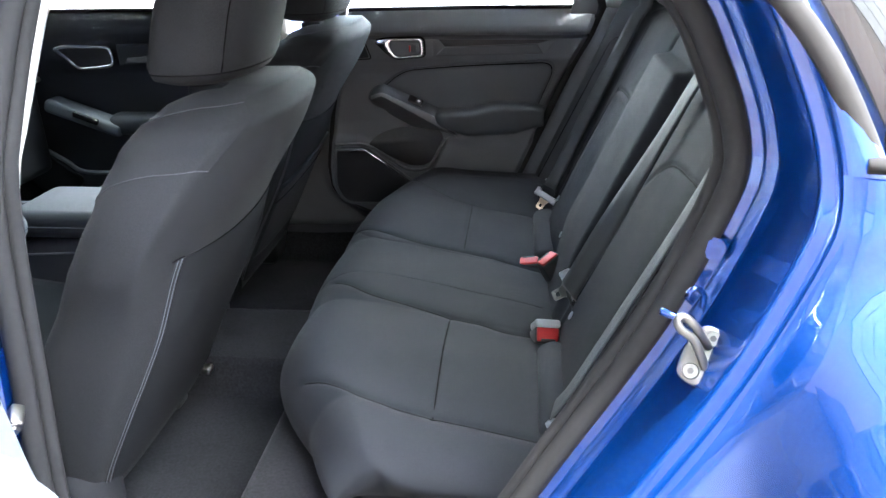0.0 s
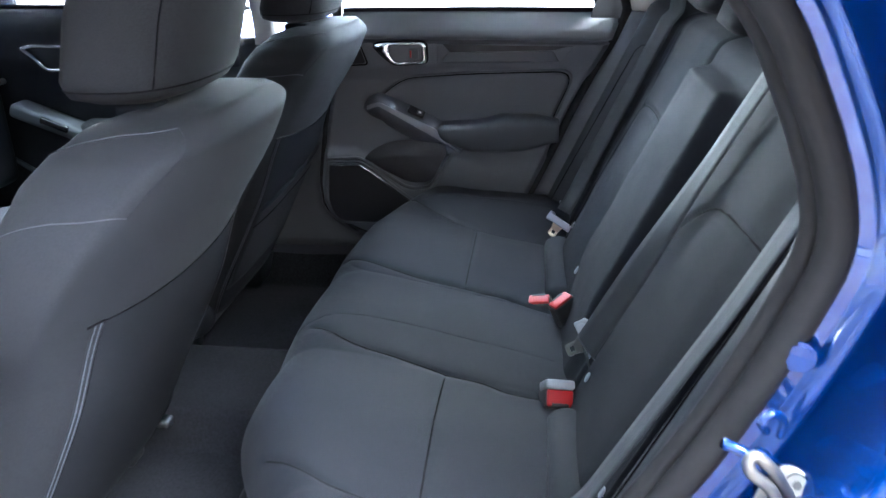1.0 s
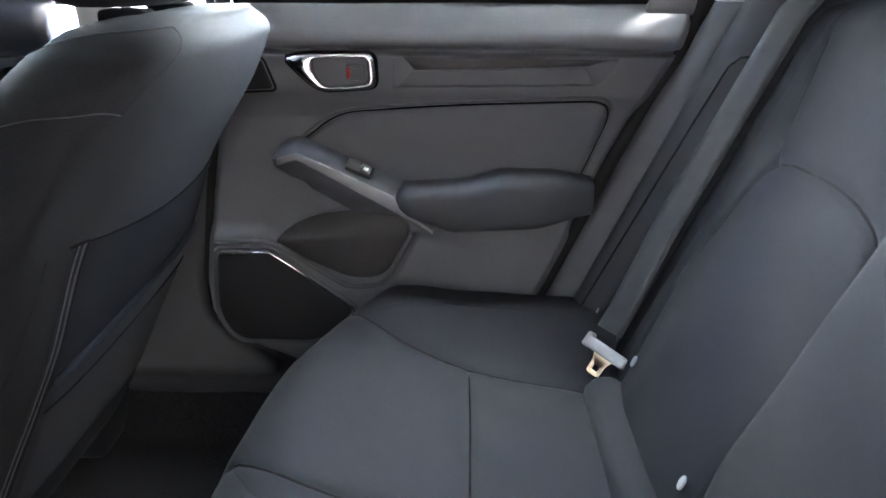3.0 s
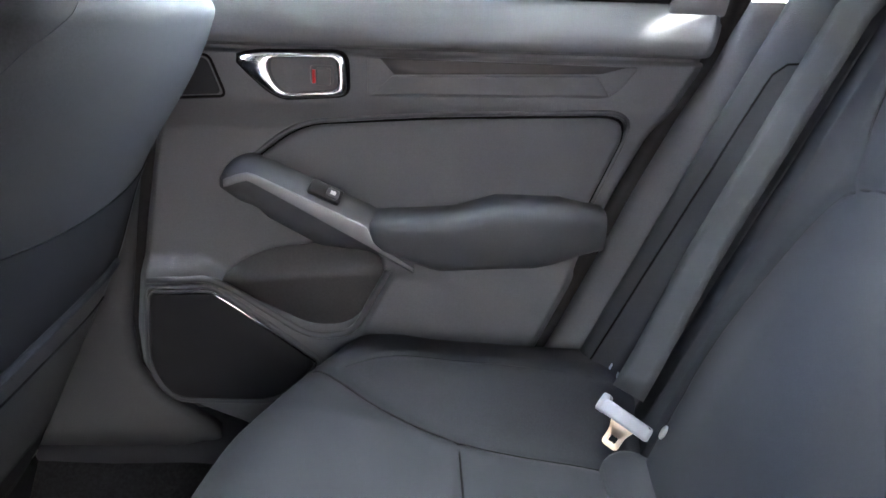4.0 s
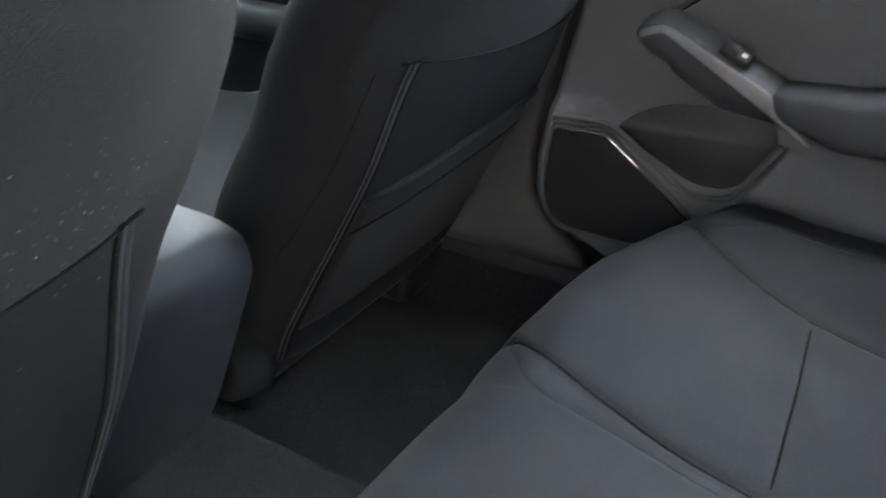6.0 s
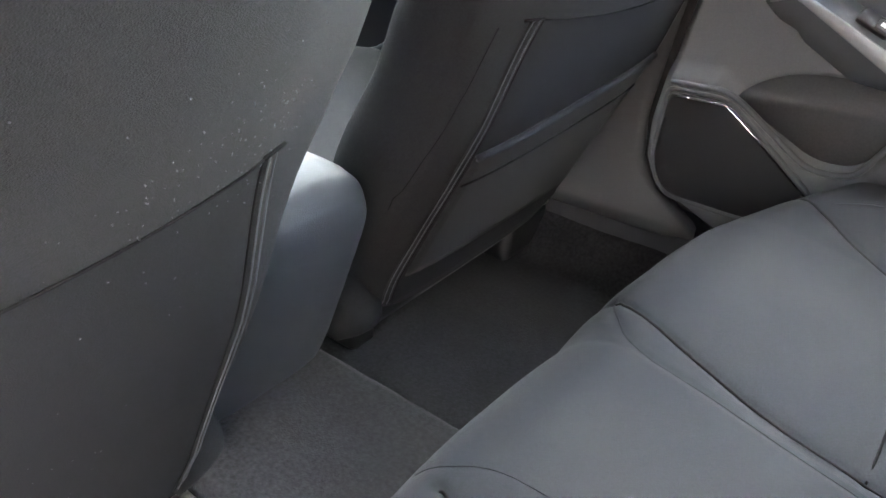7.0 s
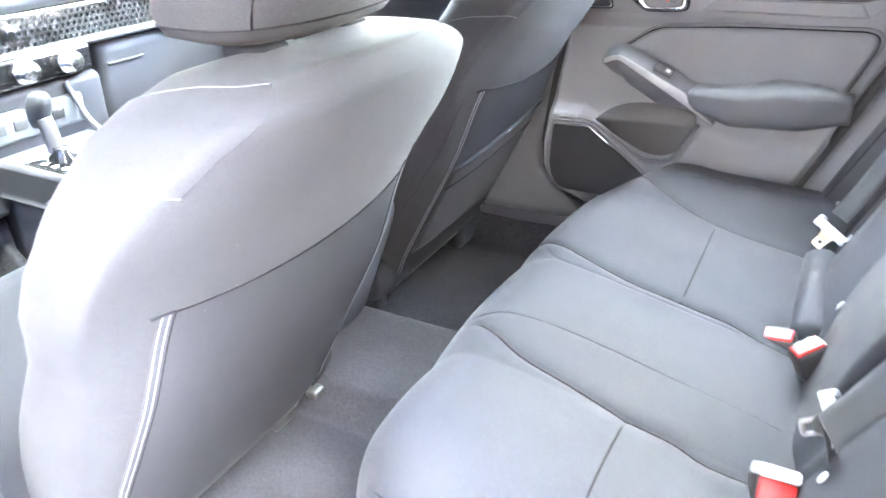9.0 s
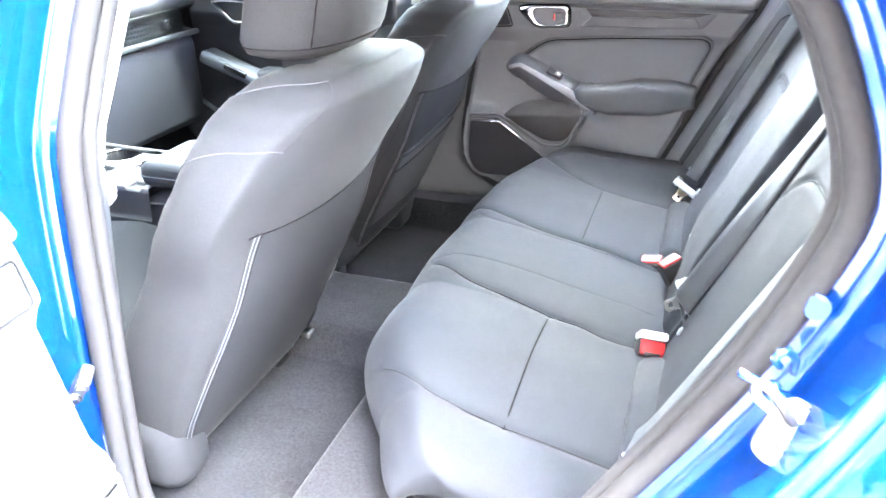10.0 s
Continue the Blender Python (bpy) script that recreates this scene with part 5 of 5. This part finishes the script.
BACK_AT, BACK_UP, BACK_OUT, BACK_FOOT = bench()
bolster_marks()


# ---------------------------------------------------------------- seat belts and buckles
def ribbon(points, across, width=0.047, thick=0.0016):
    pts = [Vector(p) for p in points]
    loops = []
    for i, p in enumerate(pts):
        d = (pts[min(i + 1, len(pts) - 1)] - pts[max(i - 1, 0)]).normalized()
        a = Vector(across[i] if isinstance(across, list) else across)
        a = (a - d * a.dot(d)).normalized()
        n = d.cross(a)
        loops.append([p + a * (width / 2 * u) + n * (thick * v) for u, v in ((-1, -0.5), (-0.5, -0.5), (0, -0.5), (0.5, -0.5), (1, -0.5), (1, 0.5), (0.5, 0.5), (0, 0.5), (-0.5, 0.5), (-1, 0.5))])
    return loft(loops)


def tongue(belt, at, along, across, metal):
    """The latch plate: a grey moulded slide bar and a metal tongue with a hole."""
    side = Vector(across).normalized()
    along = Vector(along)
    along = (along - side * along.dot(side)).normalized()
    up = side.cross(along)
    m = Matrix(((*side, 0), (*along, 0), (*up, 0), (0, 0, 0, 1))).transposed()
    m = Matrix.Translation(at) @ m
    bar = rbox((-0.034, -0.009, -0.005), (0.034, 0.009, 0.006), 0.004, 3, m)
    holder = part("slide_bar", bar, BELTGREY, belt, "grey moulded latch holder")
    part("slide_end", rbox((-0.040, -0.014, -0.004), (-0.028, 0.010, 0.012), 0.004, 3, m), BELTGREY, holder)
    loops = []
    outer = round_poly([(-0.020, 0.006), (0.020, 0.006), (0.011, 0.016), (0.011, 0.039), (-0.011, 0.039), (-0.011, 0.016)], [0.002, 0.002, 0.01, 0.006, 0.006, 0.01], 3)
    hole = round_poly([(-0.0050, 0.024), (0.0050, 0.024), (0.0050, 0.032), (-0.0050, 0.032)], 0.001, 4)
    bm = bmesh.new()
    n = 48
    def rs(poly, cx, cy):
        out = []
        for k in range(n):
            a = 2 * math.pi * k / n
            dx, dy = math.cos(a), math.sin(a)
            best = 0.0
            for p, q in zip(poly, poly[1:] + poly[:1]):
                ex, ey = q[0] - p[0], q[1] - p[1]
                det = -dx * ey + dy * ex
                if abs(det) < 1e-12:
                    continue
                px, py = p[0] - cx, p[1] - cy
                t, w = (-px * ey + py * ex) / det, (dx * py - dy * px) / det
                if t > 0 and -1e-6 <= w <= 1.000001:
                    best = max(best, t)
            out.append((cx + dx * best, cy + dy * best))
        return out
    o, i = rs(outer, 0, 0.028), rs(hole, 0, 0.028)
    rings = [[Vector((x, y, z)) for x, y in pts] for pts, z in ((o, -0.0012), (o, 0.0012), (i, 0.0012), (i, -0.0012))]
    bm = loft(rings + [rings[0]], caps=False)
    bm.transform(m)
    part("latch_tongue", bm, metal, belt, "metal latch tongue with a slot")


def outer_belt(side, label):
    b = thing("seat_belt", label, "seat belt", (0.3, side * 0.54, 0.56), group="rear seat belts")
    run = [(0, 0.528), (0.1, 0.562), (0.25, 0.586), (0.6, 0.592)] if side > 0 else [(0, 0.520), (0.1, 0.540), (0.4, 0.570), (0.6, 0.574)]
    # the far belt leans against its bolster, the near one lies flat over it
    rise = 0.021 if side > 0 else 0.051
    turn = (-0.58, 1.0, 0.26) if side > 0 else (-0.12, -1.0, 0.05)
    path = [BACK_FOOT + BACK_UP * t + BACK_OUT * (rise + (0.012 * step(0.12, 0.0, t) if t < 0.12 else 0) - 0.05 * step(0.57, 0.64, t) ** 2) + Vector((0, side * lerp(run, t), 0)) for t in span(0.07, 0.60, 20)]
    path = [Vector((0.470, side * (0.025 + run[3][1]), 1.22)), Vector((0.445, side * (0.013 + run[3][1]), 1.14))] + path[::-1]
    part("webbing", ribbon(path, turn), WEBBING, b, "grey woven webbing")
    tongue(b, Vector((0.202, side * 0.518, 0.577)), (-0.48, side * -0.35, -0.80), Vector((0.058, side * -0.050, -0.022)) * side, GOLD)
    part("lower_strap", ribbon([(0.21, side * 0.515, 0.578), (0.225, side * 0.53, 0.555), (0.235, side * 0.54, 0.52)], (0.7, side * -0.8, 0)), WEBBING, b)


outer_belt(1, "grey rear seat belt lying over the far side bolster")
outer_belt(-1, "grey rear seat belt lying over the near side bolster")


def centre_belt():
    b = thing("seat_belt", "grey centre seat belt hanging across the rear backrest", "seat belt", (0.23, -0.17, 0.56), group="rear seat belts")
    zs = span(1.115, 0.63, 16)
    path = [Vector((0.2115 + 0.442 * (z - 0.6), -0.170 - 0.146 * (z - 0.6), z)) for z in zs] + [Vector((0.228, -0.155, 0.612))]
    # the webbing twists a little towards the doorway on its way down
    turn = [Vector((0.05, -1.0, -0.03)).lerp(Vector((0.50, -0.75, -0.25)), step(0.98, 0.72, z) if z < 0.98 else 0.0) for z in zs + [0.612]]
    part("webbing", ribbon(path, turn), WEBBING, b, "grey woven webbing")
    tongue(b, Vector((0.231, -0.128, 0.612)), (-0.64, -0.30, -0.70), Vector((0.022, -0.044, -0.035)), STEEL)
    part("lower_strap", ribbon([(0.230, -0.135, 0.606), (0.24, -0.16, 0.575), (0.235, -0.185, 0.54), (0.245, -0.19, 0.50)], (0.2, 1, 0), 0.045), WEBBING, b)


centre_belt()


def buckle(at, wide, down, label, cap):
    """A buckle with its button face at that place; wide runs along the face, down across it."""
    b = thing("seat_belt_buckle", label, "buckle", at, group="rear buckles")
    x = Vector(wide).normalized()
    y = Vector(down)
    y = (y - x * y.dot(x)).normalized()
    z = x.cross(y)
    if z.z < 0:
        z = -z
    m = Matrix.Translation(at) @ Matrix(((*x, 0), (*y, 0), (*z, 0), (0, 0, 0, 1))).transposed()
    part("buckle_case", rbox((-0.0245, -0.0165, -0.060), (0.0245, 0.0165, -0.002), 0.005, 3, m), DARK, b)
    if cap:
        part("buckle_cap", rbox((-0.0245, -0.030, -0.045), (0.0245, -0.0145, 0.004), 0.005, 3, m), BELTGREY, b, "pale grey cap")
    part("release_button", rbox((-0.0215, -0.0135, -0.012), (0.0215, 0.0135, 0.002), 0.003, 2, m), RED, b, "red release button")
    low = 0.0085 if cap else -0.0145
    part("latch_slot", rbox((-0.014, low, -0.008), (0.014, low + 0.006, 0.0028), 0.001, 2, m), DARK, b)


buckle((0.192, 0.070, 0.588), (0.030, 0.021, 0.018), (0.012, -0.026, 0.002), "red and black buckle leaning against the backrest", False)
buckle((0.188, -0.203, 0.548), (0.045, 0.008, -0.006), (0.003, -0.020, -0.024), "red buckle with a grey cap beside the cushion", True)
buckle((0.153, 0.170, 0.538), (0.045, -0.005, 0.008), (0.002, -0.024, -0.004), "low red buckle set into the cushion", False)


# ---------------------------------------------------------------- centre console and dashboard
def console():
    c = thing("centre_console", "dark grey centre console with armrest and gear lever", "console", (-0.9, 0, FLOOR))

    def sect(x):
        w = lerp([(-1.35, 0.12), (-1.0, 0.118), (-0.60, 0.118), (-0.545, 0.118), (-0.530, 0.112), (-0.522, 0.100), (-0.517, 0.082), (-0.514, 0.05)], x)
        top = lerp([(-1.35, 0.60), (-0.975, 0.60), (-0.955, 0.66), (-0.66, 0.70), (-0.58, 0.70), (-0.545, 0.69), (-0.525, 0.665), (-0.514, 0.62)], x)
        pts = []
        for k in range(36):
            a = 2 * math.pi * k / 36
            y, q = w * power(math.cos(a), 0.42), power(math.sin(a), 0.35)
            z = 0.39 + (top - 0.39) * (0.5 + 0.5 * q)
            f = step(-0.80, -0.55, x)
            y *= 1 - 0.06 * (1 - (z - 0.39) / (top - 0.39)) * f
            pts.append(Vector((x + 0.36 * (z - 0.62) * f - (0.10 * max(0, z - 0.64) * f), y + 0.02, z)))
        return pts
    part("console_side", loft([sect(x) for x in span(-1.35, -0.66, 16)]), DASH, c, "dark console flank")
    part("side_line", tube([(-1.34, -0.099, 0.640), (-1.0, -0.100, 0.637), (-0.70, -0.100, 0.655)], 0.0022, 6), SATIN, c, "thin silver line")
    part("console_rail", tube(spline([(-1.335, 0.100, 0.790), (-1.315, 0.106, 0.745), (-1.285, 0.110, 0.702), (-1.22, 0.112, 0.684), (-1.0, 0.112, 0.680)], 6), 0.006, 8), SATIN, c, "raised silver rail")
    part("console_body", loft([sect(x) for x in span(-0.66, -0.60, 3) + [-0.575, -0.56, -0.55, -0.54, -0.534, -0.529, -0.525, -0.521, -0.518, -0.516, -0.514]]), VINYL, c, "grey grained console rear")
    part("armrest", rbox((-0.95, -0.10, 0.675), (-0.64, 0.10, 0.735), 0.024, 4), DASH, c)
    part("armrest_seam", tube(round_rect(-0.95, -0.64, -0.10, 0.10, 0.02, 0.705), 0.0016, 6, closed=True), THREAD, c)
    cups = ((-1.145, 0.070, 0.050), (-1.020, 0.040, 0.040))

    def deck(x, y):
        """The top plate with two cup wells and a switch recess sunk into it, its flanks turned down."""
        z = 0.676
        for cx, cy, r in cups:
            z -= 0.070 * (1 - step(r - 0.004, r, math.hypot(x - cx, y - cy)))
        z -= 0.010 * step(0.002, 0.0, max(abs(x + 0.968) - 0.020, abs(y + 0.082) - 0.017)) if max(abs(x + 0.968) - 0.020, abs(y + 0.082) - 0.017) < 0.002 else 0
        z -= 0.075 * step(0.128, 0.136, y) + 0.075 * (1 - step(-0.108, -0.100, y))
        return Vector((x, y, z))
    top = part("top_plate", grid(deck, span(-1.345, -0.925, 190), span(-0.110, 0.138, 124)), SATIN, c, "satin silver top plate")
    top.data.materials.append(DARK)
    for f in top.data.polygons:
        if f.center.z + top.location.z + c.location.z < 0.670:
            f.material_index = 1
    for cx, cy, r in cups:
        part("cup_ring", tube([(cx + (r + 0.001) * math.cos(a), cy + (r + 0.001) * math.sin(a), 0.6770) for a in (2 * math.pi * k / 40 for k in range(40))], 0.0024, 6, closed=True), CHROME, top, "bright ring round the cup holder")
    part("gear_gate", rbox((-1.26, -0.085, 0.668), (-1.08, -0.005, 0.678), 0.006), PIANO, top)
    part("gate_trim", tube(round_rect(-1.262, -1.078, -0.087, -0.003, 0.012, 0.677), 0.003, 6, closed=True), CHROME, top)
    part("slot", rbox((-1.235, -0.050, 0.676), (-1.11, -0.036, 0.680), 0.002, 2), DARK, top)
    for k in range(4):
        part("gear_mark", rbox((-1.225 + 0.03 * k, -0.075, 0.6775), (-1.213 + 0.03 * k, -0.064, 0.6790), 0.0003, 1), WHITE, top)
    lever = part("gear_lever", tube(spline([(-1.21, -0.043, 0.675), (-1.215, -0.043, 0.73), (-1.225, -0.043, 0.765)], 5), 0.016, 14), SATIN, c, "satin metal gear lever shaft")
    part("boot", loft([[Vector((-1.20 + r * 1.5 * math.cos(a), -0.043 + r * math.sin(a), z)) for a in (2 * math.pi * k / 20 for k in range(20))] for r, z in ((0.026, 0.676), (0.022, 0.685), (0.015, 0.70), (0.013, 0.71))]), PIANO, lever)
    part("knob", loft([[Vector((-1.228 + 0.3 * (z - 0.8) + rx * power(math.cos(a), 0.7), -0.043 + ry * power(math.sin(a), 0.7), z)) for a in (2 * math.pi * k / 24 for k in range(24))]
                       for rx, ry, z in ((0.014, 0.012, 0.745), (0.020, 0.016, 0.757), (0.025, 0.020, 0.778), (0.025, 0.020, 0.797), (0.021, 0.016, 0.811), (0.013, 0.010, 0.817), (0.004, 0.003, 0.819))]), VINYL, lever, "grey grained knob")


def round_rect(x0, x1, y0, y1, r, z):
    return [(p.x, p.y, z) for p in round_poly([(x0, y0), (x1, y0), (x1, y1), (x0, y1)], r, 5)]


console()


def dashboard():
    d = thing("dashboard", "black dashboard with a honeycomb vent strip and climate knobs", "dashboard", (-1.45, 0, 0.6))
    part("dash_top", loft([[Vector((x, y, z)) for x, z in ((-1.74, 0.70), (-1.74, 1.02), (-1.60, 1.045), (-1.42, 1.02), (-1.34, 0.985), (-1.335, 0.95), (-1.37, 0.945), (-1.37, 0.70))] for y in span(-0.72, 0.72, 12)]), DASH, d)
    part("vent_backing", rbox((-1.375, -0.70, 0.865), (-1.345, 0.70, 0.945), 0.003, 2), PIANO, d)
    part("trim_line", tube([(-1.335, -0.70, 0.866), (-1.335, 0.70, 0.866)], 0.011, 8, flat=0.8), SATIN, d, "satin chrome line")
    part("trim_line", tube([(-1.335, -0.70, 0.943), (-1.335, 0.70, 0.943)], 0.004, 8), CHROME, d)
    # honeycomb mesh of the vent strip
    bm = bmesh.new()
    r, pitch = 0.0078, 0.0148
    for row in range(5):
        for col in range(64):
            y = -0.30 + pitch * (col + 0.5 * (row % 2))
            z = 0.881 + row * 0.0128
            if y > 0.68:
                continue
            a = [Vector((-1.338, y + r * math.cos(t), z + r * math.sin(t))) for t in (math.pi / 6 + math.pi / 3 * k for k in range(6))]
            b = [Vector((-1.338, y + r * 0.74 * math.cos(t), z + r * 0.74 * math.sin(t))) for t in (math.pi / 6 + math.pi / 3 * k for k in range(6))]
            c = [p + Vector((-0.008, 0, 0)) for p in b]
            va, vb, vc = ([bm.verts.new(p) for p in q] for q in (a, b, c))
            for k in range(6):
                j = (k + 1) % 6
                bm.faces.new((va[k], va[j], vb[j], vb[k]))
                bm.faces.new((vb[k], vb[j], vc[j], vc[k]))
    ob = part("honeycomb_mesh", bm, CHROME, d, "satin metal honeycomb vent mesh", smooth=False)
    tagged(ob, kind="stuff")
    for y in (0.0, 0.55):
        part("vent_tab", rbox((-1.342, y - 0.012, 0.895), (-1.318, y + 0.012, 0.922), 0.004), PIANO, d)
    part("climate_panel", rbox((-1.36, -0.185, 0.806), (-1.315, 0.168, 0.866), 0.010), PIANO, d, "gloss black climate panel")
    for y in (-0.105, 0.0, 0.105):
        kn = part("climate_knob", loft([[Vector((x, y + rr * math.cos(a), 0.838 + rr * math.sin(a))) for a in (2 * math.pi * k / 28 for k in range(28))] for rr, x in ((0.026, -1.316), (0.026, -1.306), (0.021, -1.304), (0.020, -1.288), (0.016, -1.285), (0.0, -1.285))], caps=False), CHROME, d, "knurled climate knob")
    part("glovebox", rbox((-1.40, 0.20, 0.58), (-1.335, 0.70, 0.855), 0.03, 4), DASH, d)
    part("glovebox_latch", rbox((-1.338, 0.219, 0.801), (-1.332, 0.323, 0.807), 0.002), DASH, d)
    part("knee_panel", rbox((-1.42, -0.70, 0.58), (-1.34, -0.20, 0.855), 0.03, 4), DASH, d)
    part("stack_panel", rbox((-1.42, -0.20, 0.55), (-1.335, 0.20, 0.80), 0.02, 3), DASH, d)
    s = part("socket_panel", rbox((-1.345, -0.13, 0.70), (-1.325, 0.13, 0.765), 0.008), PLASTIC_G, d)
    for y in (-0.08, -0.03, 0.06):
        part("socket", rbox((-1.328, y - 0.016, 0.722), (-1.322, y + 0.016, 0.745), 0.003), DARK, s)


dashboard()


# ---------------------------------------------------------------- door striker and jamb details
def striker():
    s = thing("door_striker", "zinc-plated steel door striker bolted to the blue jamb", "door striker", (0.318, -0.79, 0.855))
    along = Vector((0.517, 0.382, 0.764)).normalized()
    out = Vector((-0.30, -0.80, 0.52))
    out = (out - along * out.dot(along)).normalized()
    across = along.cross(out)
    at = Vector((0.317, -0.786, 0.857))

    def put(a, b, c):
        return at + across * a + along * b + out * c
    m = Matrix.Translation(at) @ Matrix(((*across, 0), (*along, 0), (*out, 0), (0, 0, 0, 1))).transposed()
    outline = round_poly([(-0.013, -0.032), (0.012, -0.033), (0.021, 0.0), (0.018, 0.031), (-0.015, 0.031), (-0.020, -0.004)], [0.010, 0.010, 0.02, 0.013, 0.012, 0.02], 6)
    bm = plate([(x, y) for x, y in outline], -0.004, 0.004, edge=0.0016)
    bm.transform(m @ Matrix(((1, 0, 0, 0), (0, 0, 1, 0), (0, 1, 0, 0), (0, 0, 0, 1))))
    base = part("striker_plate", bm, STEEL, s)
    side = 1 if across.x > 0 else -1
    loop = [put(side * 0.009, -0.010, 0.003), put(side * 0.002, -0.004, 0.010), put(side * -0.012, 0.007, 0.022), put(side * -0.028, 0.009, 0.033), put(side * -0.034, 0.015, 0.036), put(side * -0.031, 0.021, 0.035),
            put(side * -0.018, 0.019, 0.027), put(side * -0.006, 0.013, 0.014), put(side * 0.001, 0.010, 0.003)]
    part("striker_loop", tube(spline(loop, 6), 0.0047, 12), STEEL, s)
    for x, y in ((0.001, 0.0195), (-0.001, -0.0205)):
        bm = bmesh.new()
        bmesh.ops.create_cone(bm, cap_ends=True, segments=24, radius1=0.0088, radius2=0.0074, depth=0.0036)
        bm.transform(m @ Matrix.Translation((x, y, 0.0056)))
        sc = sharp(part("screw", bm, STEEL, s))
        bm = bmesh.new()
        bmesh.ops.create_cone(bm, cap_ends=True, segments=6, radius1=0.0034, radius2=0.0034, depth=0.0012)
        bm.transform(m @ Matrix.Translation((x, y, 0.0072)))
        part("screw_socket", bm, DARK, sc, smooth=False)
    part("guide_pin", tube([put(side * 0.015, -0.012, 0.0), put(side * 0.026, -0.014, 0.0)], 0.004, 10), STEEL, s)
    t = thing("jamb_plug", "round blue painted plug in the door jamb", "plug", (0.326, -0.741, 0.957))
    for r0, r1, dep, off in ((0.0125, 0.0122, 0.002, 0.0), (0.0100, 0.0095, 0.0015, 0.0012)):
        bm = bmesh.new()
        bmesh.ops.create_cone(bm, cap_ends=True, segments=32, radius1=r0, radius2=r1, depth=dep)
        bm.transform(Matrix.Translation(Vector((0.326, -0.741, 0.957)) + Vector((-0.30, -0.95, 0.05)).normalized() * off) @ Vector((-0.30, -0.95, 0.05)).to_track_quat("Z", "Y").to_matrix().to_4x4())
        sharp(part("plug_cap" if off else "plug_rim", bm, BLUE, t))
    k = thing("door_latch_stop", "small blue painted pin and bracket above the striker", "bracket", (0.30, -0.765, 0.885))
    part("stop_pin", tube([(0.274, -0.772, 0.899), (0.316, -0.768, 0.880)], 0.0042, 10), BLUE, k)
    part("pin_collar", tube([(0.300, -0.770, 0.888), (0.306, -0.769, 0.885)], 0.0075, 12), BLUE, k)
    part("stop_bracket", tube(spline([(0.306, -0.762, 0.905), (0.300, -0.766, 0.915), (0.308, -0.764, 0.922), (0.318, -0.758, 0.912), (0.318, -0.758, 0.898)], 6), 0.0035, 8), BLUE, k)


striker()


def hinge():
    """The hinge of the rear door, bolted to the centre pillar."""
    at = Vector((-0.466, -0.796, 0.722))
    along, out = Vector((0.62, 0.0, 0.78)).normalized(), Vector((0.55, -0.80, -0.10))
    out = (out - along * out.dot(along)).normalized()
    across = along.cross(out)
    m = Matrix.Translation(at) @ Matrix(((*across, 0), (*along, 0), (*out, 0), (0, 0, 0, 1))).transposed()
    leaf = part("hinge", rbox((-0.008, -0.022, -0.030), (0.008, 0.022, 0.000), 0.004, 3, m), STEEL, CAR, "zinc-plated door hinge leaf")
    for y in (-0.011, 0.012):
        for name, n, r0, r1, dep, z in (("washer", 20, 0.0085, 0.0082, 0.002, 0.001), ("bolt_head", 6, 0.0062, 0.0057, 0.005, 0.004)):
            bm = bmesh.new()
            bmesh.ops.create_cone(bm, cap_ends=True, segments=n, radius1=r0, radius2=r1, depth=dep)
            bm.transform(m @ Matrix.Translation((0, y, z)))
            part(name, bm, STEEL, leaf, smooth=False)
    part("check_arm", tube(spline([at + along * -0.02 - out * 0.008, at + along * -0.055 + across * 0.006, at + along * -0.085 + across * 0.016 - out * 0.02], 5), 0.003, 8), STEEL, leaf)


hinge()
